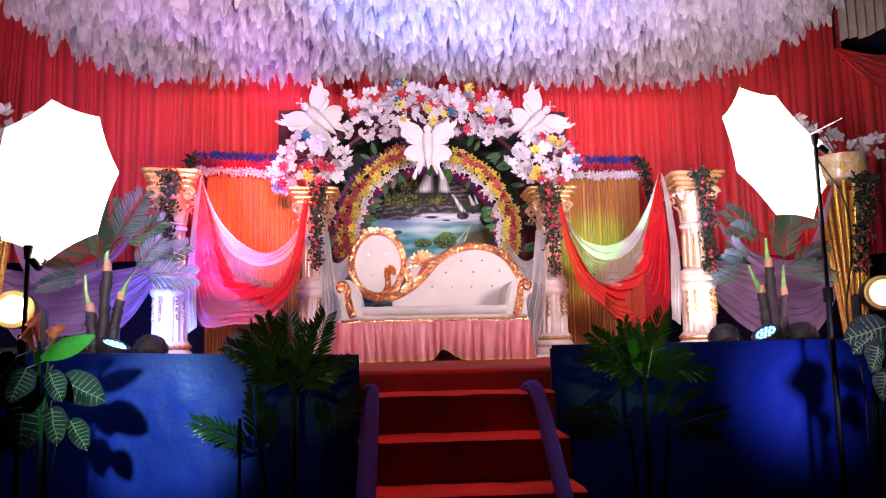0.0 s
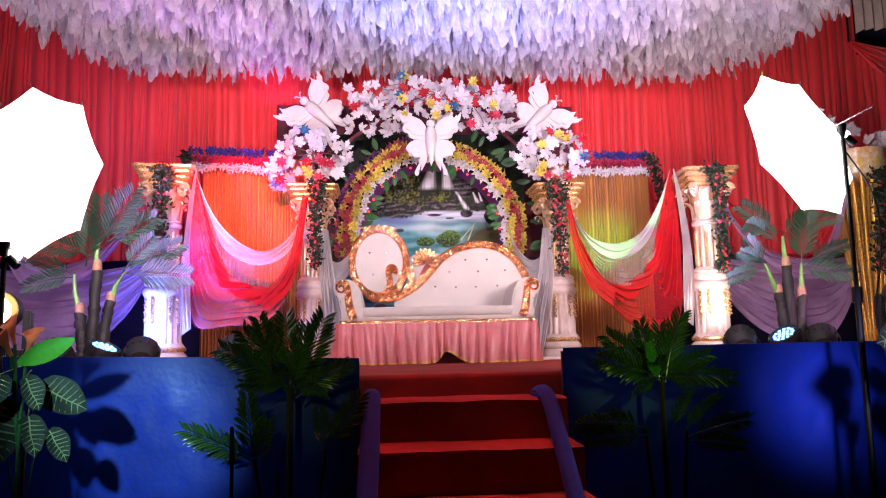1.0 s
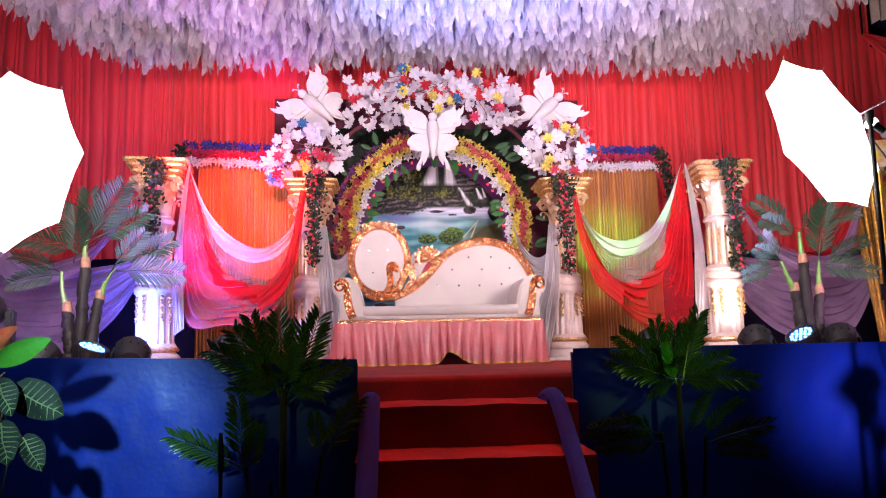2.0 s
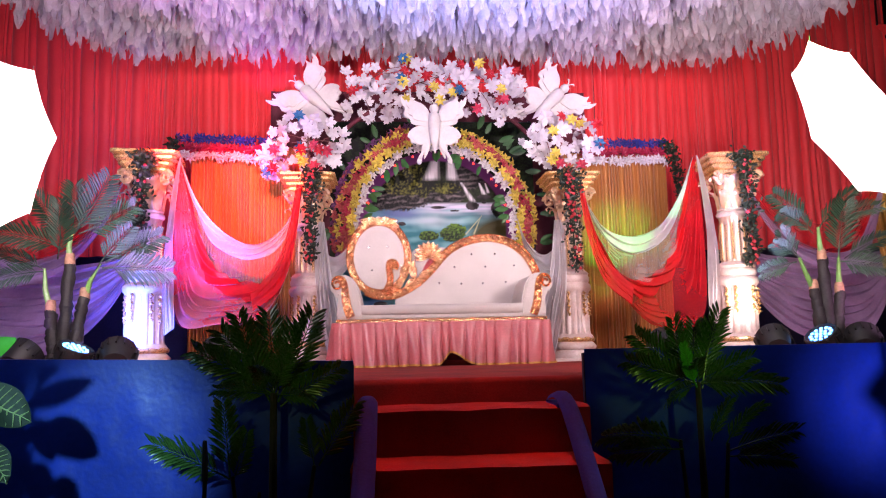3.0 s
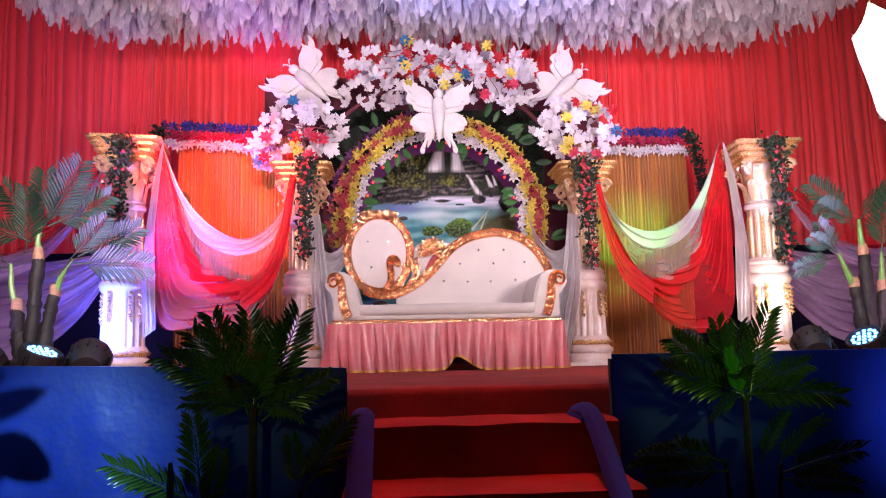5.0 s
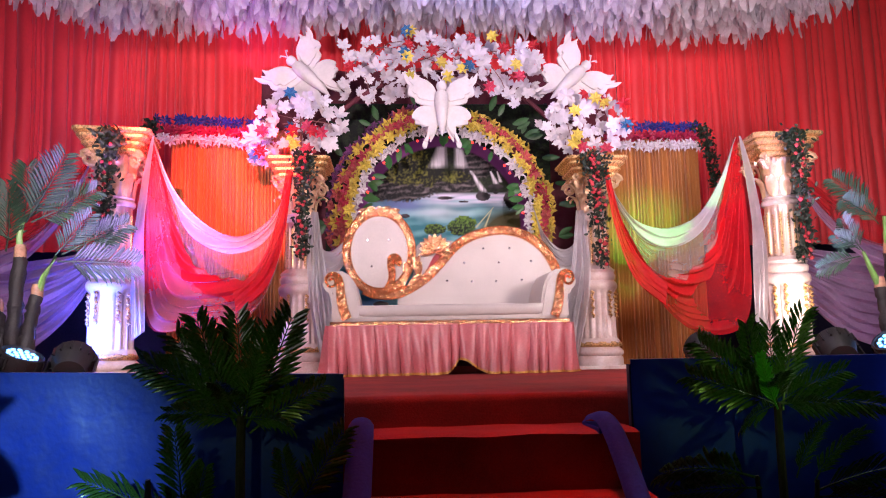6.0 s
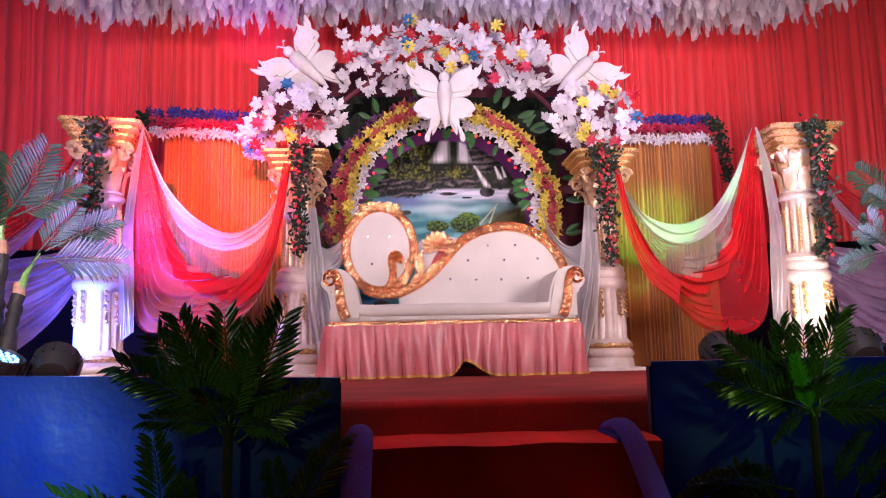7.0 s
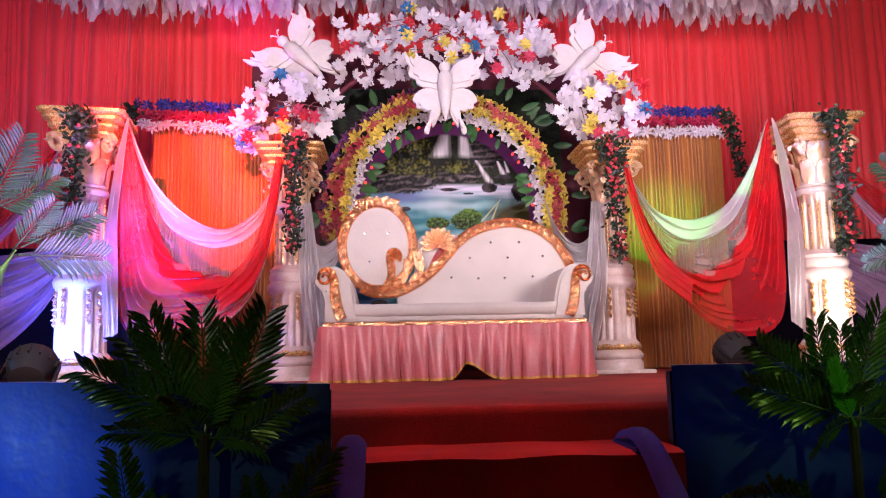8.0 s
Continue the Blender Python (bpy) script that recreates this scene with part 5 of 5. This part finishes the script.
tips = [((0.02, 0, 1.28), (0.13, 0.02, 1.63), 0), ((0, 0, 1.28), (-0.13, 0.02, 1.60), 20), ((0, 0, 1.27), (0.03, 0.05, 1.58), -10), (H, (-0.28, 0.0, 1.53), 10), (H, (0.36, -0.02, 1.33), -5), (H, (-0.33, -0.06, 1.40), 5), (H, (0.26, 0.0, 1.42), -15), (H, (-0.06, -0.14, 1.46), 0), (H, (0.12, -0.15, 1.30), 0),
        (H, (-0.20, -0.12, 1.24), 0), ((0.10, -0.03, 1.03), (0.24, -0.06, 1.24), 10), ((0.10, -0.03, 1.0), (0.43, -0.06, 1.07), 0), ((0.10, -0.03, 0.98), (0.36, -0.10, 0.97), 0),
        ((-0.10, -0.03, 1.05), (-0.50, -0.06, 1.14), 0), ((-0.10, -0.04, 1.02), (-0.42, -0.08, 1.00), 0), ((0.03, -0.04, 1.05), (0.10, -0.10, 1.24), 10)]
p = add_palm((0.95, 4.02, 0), H, tips, [(0, 0, 1.31, 0.02), (0.11, -0.03, 1.04, 0.012), (-0.11, -0.03, 1.06, 0.012)], "artificial feather palm with a fresh green shoot", "front palms", 0.25)
pot(p)
SHOOT = material("fresh_green_shoot", (0.06, 0.36, 0.03), 0.4, vary=0.3, transmit=0.2)
part("shoot", frond_mesh(0.30, 0.075, 5, 0.2, 15, 0.8, 0.0074), SHOOT, p, "bright green young frond", at=frond_at((-0.03, -0.06, 1.29), (-0.11, -0.08, 1.56), 10))

STUMP = material("dark_ridged_stump", (0.014, 0.011, 0.012), 0.65, vary=0.5, scale=14, fine=50, bump=0.9)
CUT = material("tan_stem_band", (0.42, 0.22, 0.14), 0.6, vary=0.3, scale=30)
PETIOLE = material("fresh_leaf_stalk", (0.16, 0.34, 0.08), 0.4, vary=0.3, scale=20)
# each: stumps (x, top), stalks (from, to), fronds (from, to); x and z from the foot
STAGE_PALMS = (
    (-2.60, [(0.03, 0.75), (-0.08, 0.44), (0.135, 0.52)], [((-0.08, 0.44), (-0.13, 0.72)), ((0.135, 0.52), (0.23, 0.75)), ((0.03, 0.75), (0.04, 0.98))],
     [((-0.05, 0.78), (0.0, 1.16)), ((0.05, 0.95), (0.33, 1.37)), ((0.03, 0.90), (0.02, 1.30)), ((0.26, 0.76), (0.60, 0.95)), ((0.22, 0.75), (0.43, 1.02)), ((0.24, 0.72), (0.68, 0.70)),
      ((-0.13, 0.71), (-0.38, 0.84)), ((-0.13, 0.70), (-0.44, 0.66)), ((-0.03, 0.92), (-0.24, 1.22)), ((0.08, 0.95), (0.44, 1.14)), ((-0.02, 0.85), (-0.42, 1.02))],
     "artificial palm with dark ridged stumps beside a flower stand"),
    (2.67, [(-0.01, 0.72), (-0.09, 0.50), (0.10, 0.48)], [((-0.09, 0.50), (-0.18, 0.73)), ((0.10, 0.48), (0.115, 0.73)), ((-0.01, 0.72), (-0.02, 0.95))],
     [((-0.17, 0.72), (-0.38, 0.93)), ((-0.06, 0.90), (-0.23, 1.10)), ((0.115, 0.72), (0.12, 1.11)), ((-0.02, 0.93), (0.17, 1.22)), ((-0.12, 0.96), (-0.46, 1.09)), ((-0.08, 1.0), (-0.36, 1.19)),
      ((0.16, 0.72), (0.42, 0.88)), ((0.06, 1.0), (0.36, 1.12)), ((-0.2, 0.70), (-0.48, 0.62)), ((-0.2, 0.74), (-0.44, 0.84)), ((0.10, 0.70), (0.46, 0.66))],
     "artificial palm with dark stumps and fresh green stalks on the stage"))
for x, stumps, stalks, fronds, label in STAGE_PALMS:
    q = random.Random(int(x * 10) + 90)
    th = thing("palm_plant", (x, 5.75, FLOOR), label, "palm", "stage palms")
    for sxx, top in stumps:
        pts = [(sxx * (0.35 + 0.65 * j / 24) + q.uniform(-0.006, 0.006), q.uniform(-0.008, 0.004), top * j / 24) for j in range(25)]
        st = part("stump", Geo().tube(pts, [0.050 - 0.016 * j / 24 + q.uniform(-0.004, 0.007) for j in range(25)], 12), STUMP, th)
        part("tan_band", Geo().tube([(sxx, 0, top - 0.005), (sxx, 0, top + 0.04), (sxx, 0, top + 0.07)], [0.034, 0.033, 0.026], 10), CUT, st, "tan cut band")
    for (ax, az), (bx, bz) in stalks:
        part("stalk", Geo().tube([(ax, 0, az), ((ax + bx) / 2 - 0.01, -0.01, (az + bz) / 2), (bx, 0, bz)], [0.024, 0.017, 0.010], 8), PETIOLE, th, "fresh green stalk")
    for k, ((ax, az), (bx, bz)) in enumerate(fronds):
        part("frond", FINE[k % 3], None, th, at=frond_at((ax, 0, az), (bx, q.uniform(-0.16, 0.08), bz), q.uniform(-15, 15)))
    part("root_base", Geo().lathe([(0.13, 0.0), (0.12, 0.05), (0.08, 0.09), (0.05, 0.12)], 18), STUMP, th)

# ---------------------------------------------------------------- stage lamps: par cans and moving heads


def add_par(at, lit, label):
    th = thing("par_can", at, label, "stage lamp", "par can lamps")
    part("body", Geo().lathe([(0.05, -0.08), (0.075, -0.075), (0.085, -0.04), (0.098, 0.0), (0.104, 0.03), (0.104, 0.07), (0.096, 0.075), (0.09, 0.06)], 28), BLACK, th)
    for k in range(14):
        a = 2 * math.pi * k / 14
        part("fin", Geo().box(-0.004, 0.004, 0.095, 0.112, 0.0, 0.06), BLACK, th, at=pose(0, 0, 0, 0, 0, math.degrees(a)))
    face = part("lamp_face", Geo().lathe([(0.09, 0.058), (0.09, 0.062)], 28), METAL, th)
    dot = Geo().lathe([(0.011, 0.062), (0.011, 0.067), (0.006, 0.07)], 8).mesh("led", LED_BLUE if lit else METAL)
    for ring, n in ((0.0, 1), (0.032, 6), (0.064, 12)):
        for k in range(n):
            a = 2 * math.pi * k / n
            part("led", dot, None, face, at=pose(ring * math.cos(a), ring * math.sin(a), 0))
    for s in (-1, 1):
        part("bracket", Geo().box(s * 0.112 - 0.004, s * 0.112 + 0.004, -0.015, 0.015, -0.1, 0.05), METAL, th)
    part("bracket_foot", Geo().box(-0.116, 0.116, -0.015, 0.015, -0.108, -0.1), METAL, th)
    return th


for x, y, tilt, turn, lit, label in (
        (-2.19, 5.60, -58, 12, False, "black par can lamp lying beside a pillar"),
        (-2.43, 5.5, 25, 70, True, "par can lamp with glowing blue diodes"),
        (-2.76, 5.55, -55, -20, False, "black par can lamp beside the palm"),
        (-1.55, 5.62, -48, 0, False, "black par can lamp on the stage deck"),
        (2.19, 5.62, -58, -12, False, "black par can lamp lying beside a pillar"),
        (2.53, 5.58, 36, -70, True, "par can lamp with glowing blue diodes"),
        (2.80, 5.58, -55, -25, False, "black par can lamp beside the palm"),
        (1.64, 6.22, -62, 8, False, "black par can lamp aimed at the yellow panel")):
    add_par(pose(x, y, FLOOR + 0.128, 0, 0, turn) @ pose(0, 0, 0, tilt, 0, 0) @ Matrix.Scale(1.08, 4), lit, label)


def add_head(at, label):
    th = thing("moving_head_lamp", at, label, "stage lamp", "moving head lamps")
    part("base", Geo().box(-0.15, 0.15, -0.12, 0.12, 0, 0.09), BLACK, th, bevel=0.012)
    for s in (-1, 1):
        part("yoke_arm", Geo().box(s * 0.155 - 0.022, s * 0.155 + 0.022, -0.05, 0.05, 0.085, 0.33), BLACK, th, bevel=0.012)
    head = part("head", Geo().lathe([(0.06, -0.16), (0.1, -0.14), (0.118, -0.05), (0.124, 0.08), (0.112, 0.1), (0.1, 0.098)], 32), BLACK, th, at=pose(0, 0, 0.33, 90, 0, 0))
    part("front_ring", Geo().lathe([(0.118, 0.09), (0.122, 0.10), (0.116, 0.118), (0.09, 0.118), (0.086, 0.108)], 32), YELLOW_RING, head, "pale yellow ring")
    part("lens", Geo().lathe([(0.088, 0.106), (0.08, 0.113), (0.05, 0.12), (0.01, 0.124)], 24), LENS, head, "bright white lens")
    return th


def stand_box(x, y, top):
    single("flight_case", Geo().box(x - 0.2, x + 0.2, y - 0.16, y + 0.16, FLOOR, top), NAVY, "dark blue cloth covered box under a lamp", "box", bevel=0.01, group="lamp boxes")


add_head(pose(-2.83, 4.95, FLOOR + 0.09, 0, 0, 12), "moving head lamp with a glowing white lens")
stand_box(-2.83, 4.95, FLOOR + 0.088)
add_head(pose(3.02, 4.95, FLOOR + 0.11, 0, 0, -20), "moving head lamp with a glowing white lens")
stand_box(3.02, 4.95, FLOOR + 0.108)

# ---------------------------------------------------------------- gold stick flower stands
stick = Geo().tube([(0, 0, 0), (0, 0, 1.0)], [0.016, 0.02], 8).mesh("gold_stick", GLITTER)
for sx in (-1, 1):
    q = random.Random(50 + sx)
    th = thing("flower_stand", (3.92 * sx, 6.6, FLOOR), "cone-shaped flower stand of gold glitter sticks with white blossoms", "flower stand", "gold flower stands")
    for k in range(18):
        a = 2 * math.pi * k / 18
        b, t = Vector((0.07 * math.cos(a), 0.07 * math.sin(a), 0.0)), Vector((0.23 * math.cos(a), 0.23 * math.sin(a), 1.56 + q.uniform(-0.02, 0.06)))
        d = t - b
        part("gold_stick", stick, None, th, at=Matrix.Translation(b) @ d.to_track_quat("Z", "Y").to_matrix().to_4x4() @ Matrix.Diagonal((1, 1, d.length, 1)))
    bowl = part("bowl", Geo().lathe([(0.12, 1.58), (0.2, 1.62), (0.23, 1.72), (0.215, 1.83), (0.225, 1.85), (0.2, 1.83)], 28), BOWL, th, "painted bowl with orange eye pattern")
    eye = Geo().lathe([(0.028, 0), (0.02, 0.006), (0.004, 0.008)], 10).mesh("eye_spot", PETAL_YELLOW)
    for k in range(9):
        a = 2 * math.pi * k / 9
        part("eye_spot", eye, None, bowl, "orange painted spot", at=pose(0.222 * math.cos(a), 0.222 * math.sin(a), 1.72, 0, 90, math.degrees(a)) @ Matrix.Diagonal((1.6, 1, 1, 1)))
    for k in range(5):
        a = q.uniform(0, 6.28)
        tip = Vector((0.42 * math.cos(a) - 0.12 * sx * (k % 2), 0.3 * math.sin(a), 1.9 + 0.28 * q.random()))
        part("branch", Geo().tube([(0, 0, 1.8), tip * 0.5 + Vector((0, 0, 1.0)), tip], 0.006, 5), TWIG, th)
        for j in range(6):
            p = tip + Vector((q.gauss(0, 0.09), q.gauss(0, 0.08), q.gauss(0, 0.06)))
            part("blossom", q.choice(MAPLE), None, th, at=Matrix.Translation(p) @ Euler((q.uniform(-0.7, 0.7), q.uniform(0, 6), q.uniform(-0.8, 0.8))).to_matrix().to_4x4())
    add_vine((3.96 * sx, 6.36, FLOOR + 1.6), [(0, 0, 0), (0.0, -0.0, -0.2), (-0.03 * sx, 0.05, -0.5), (-0.05 * sx, 0.08, -0.85)], 0.05, 60 + sx, 40, "dark vine with red roses hung on a flower stand", 0.04)

# ---------------------------------------------------------------- calla lily plant and leafy plant before the stage


def broad_leaf(long, wide, seed):
    """A heart-shaped leaf along -z, and its pale veins."""
    n = 9

    def half(s):
        return wide * (math.sin(math.pi * min(1, s * 0.78 + 0.2)) ** 0.75) * (1 if s > 0.02 else 0.6)
    rows = []
    for j in range(n + 1):
        s = j / n
        w = half(s) * (1.0 if j < n else 0.05)
        rows.append([(w * t, -0.10 * long * s * s + 0.25 * abs(w * t) + 0.008 * math.sin(9 * s + 3 * t + seed), -long * s + 0.12 * wide * abs(t) * (1 - s)) for t in (-1, -0.6, -0.25, 0, 0.25, 0.6, 1)])
    g = Geo().add([p for r in rows for p in r], [(7 * j + i, 7 * j + i + 1, 7 * j + i + 8, 7 * j + i + 7) for j in range(n) for i in range(6)])
    veins = []
    mid = [Vector(r[3]) - Vector((0, 0.003, 0)) for r in rows]
    veins.append(Geo().tube(mid, [0.0045 - 0.003 * j / n for j in range(n + 1)], 5))
    for j in range(1, n - 1):
        for i in (0, 6):
            a, b = Vector(rows[j][3]), Vector(rows[min(j + 1, n)][i])
            b = a.lerp(b, 0.9)
            c = a.lerp(b, 0.5)
            c.y = rows[j][1 if i == 0 else 5][1]
            veins.append(Geo().tube([a - Vector((0, 0.003, 0)), c - Vector((0, 0.005, 0)), b - Vector((0, 0.004, 0))], [0.0035, 0.0028, 0.001], 4))
    return g, veins


BROAD = []
for s, (long, wide) in enumerate(((0.24, 0.085), (0.2, 0.065))):
    g, veins = broad_leaf(long, wide, s)
    all_veins = Geo()
    for vn in veins:
        all_veins.join(vn)
    BROAD.append((g.mesh("leaf", VEINED), all_veins.mesh("leaf_vein", VEIN)))


def add_broad(th, at, kind):
    lf = part("leaf", BROAD[kind][0], None, th, "dark leaf with pale veins", at=at)
    part("leaf_vein", BROAD[kind][1], None, lf)


th = thing("calla_lily_plant", (-2.03, 3.52, 0), "orange calla lilies above dark pale-veined leaves", "plant")
pot(th)
for x, z, roll, rx, k, s in ((-0.10, 1.47, 35, 5, 0, 1.1), (0.06, 1.40, -30, -5, 1, 0.9), (-0.05, 1.31, 4, 5, 0, 1.35), (0.10, 1.36, -62, 8, 0, 1.05), (0.06, 1.24, -12, 5, 1, 1.0), (0.14, 1.18, -30, 8, 1, 0.9),
                             (-0.16, 1.36, 20, 0, 1, 1.1), (0.0, 1.42, 10, -25, 0, 0.8), (-0.14, 1.20, 15, 6, 1, 1.1)):
    add_broad(th, pose(x, -0.05 + 0.004 * rx, z, rx, roll, 0) @ Matrix.Scale(s * 0.85, 4), k)
    part("stalk", Geo().tube([(0, 0.07, 0.25), (x * 0.1, 0.07, z - 0.35), (x * 0.6, 0.03, z + 0.03), (x, -0.05 + 0.004 * rx, z)], 0.004, 5), STEM, th)
part("fresh_leaf", leaf_blade(0.26, 0.045, 0.12, 8), SHOOT, th, "bright green long leaf", at=pose(0.02, -0.06, 1.46, 0, 68, 0))


def calla(u, v):
    a = 2 * math.pi * u
    r = 0.010 + 0.036 * v ** 2.2
    return r * math.cos(a), r * math.sin(a) - 0.012 * v ** 3, 0.13 * v + 0.028 * v ** 3 * math.cos(a - 0.6)


for x, z, roll in ((0.0, 1.57, -8), (0.05, 1.53, 22), (-0.01, 1.52, -20)):
    part("lily_flower", Geo().grid(calla, 20, 12, True), CALLA, th, "orange funnel-shaped flower", at=pose(x, -0.05, z - 0.03, 12, roll, 0) @ Matrix.Scale(0.8, 4))
    part("stalk", Geo().tube([(0, 0.03, 0.25), (0.01, 0.0, 1.1), (x, -0.05, z - 0.025)], 0.007, 5), LEAF, th)

th = thing("leafy_plant", (1.95, 3.52, 0), "dark green plant with broad pale-veined leaves", "plant")
pot(th)
for x, z, roll, rx, k, s in ((0.04, 1.53, 74, 5, 0, 1.15), (0.10, 1.55, -50, -10, 1, 1.1), (0.0, 1.44, 35, -15, 1, 1.0), (0.12, 1.40, -25, 5, 0, 1.0), (0.02, 1.32, 12, 5, 1, 0.9), (-0.02, 1.50, 48, 10, 1, 0.9)):
    add_broad(th, pose(x, -0.05, z, rx, roll, 0) @ Matrix.Scale(s * 0.85, 4), k)
    part("stalk", Geo().tube([(0, 0.05, 0.25), (x * 0.3, 0.04, z - 0.4), (x, -0.05, z)], 0.006, 5), DARK_LEAF, th)

# a short black post among the palm leaves
th = thing("mic_stand", (-1.20, 3.82, 0), "thin black stand among the palm leaves", "stand")
part("pole", Geo().tube([(0, 0, 0.02), (0, 0, 1.0)], 0.009, 8), BLACK, th)
part("tip", Geo().tube([(0, 0, 0.98), (0, -0.005, 1.08), (0, -0.01, 1.14)], [0.014, 0.012, 0.008], 8), BLACK, th)
part("foot", Geo().lathe([(0.11, 0.0), (0.11, 0.015), (0.02, 0.03)], 20), BLACK, th)

# ---------------------------------------------------------------- stage right: dark opening, valance and gathered curtain
g = Geo().grid(lambda u, v: (4.30 + 1.1 * u, 7.0 - 0.6 * u + 0.03 * math.sin(u * 95), 4.52 + 0.14 * u + (1.38 - 0.14 * u) * v + 0.02 * math.sin(u * 26) * (1 - v)), 120, 6)
single("valance", g, material("beige_valance_cloth", (0.5, 0.42, 0.36), 0.8, vary=0.2, scale=8), "beige gathered valance over the dark side opening", "valance")
g = drape_surface([(4.98, 4.93), (5.3, 4.86), (5.7, 4.84), (6.5, 4.9)], [(4.97, 4.88), (5.15, 4.6), (5.5, 4.35), (6.5, 4.1)], 8.10, 0, 1, 4, 4, 0.03, 60, 40)
single("side_curtain", g, RED_CURTAIN, "red swag of cloth hung over the side curtain", "curtain")
single("curtain_rope", Geo().tube([(4.98, 8.10, 4.9), (5.0, 8.12, 5.45)], 0.012, 6), METAL, "rope that holds the swag", "rope")
cable = spline([(1.95, 3.87, 2.5), (2.12, 3.9, 2.25), (2.15, 3.92, 1.95), (2.09, 3.92, 1.6), (2.14, 3.9, 1.2), (2.05, 3.8, 0.5), (1.9, 3.6, 0.012)], 40)
single("cable", Geo().tube(cable, 0.005, 5), BLACK, "thin black cable hanging from the umbrella lamp", "cable")
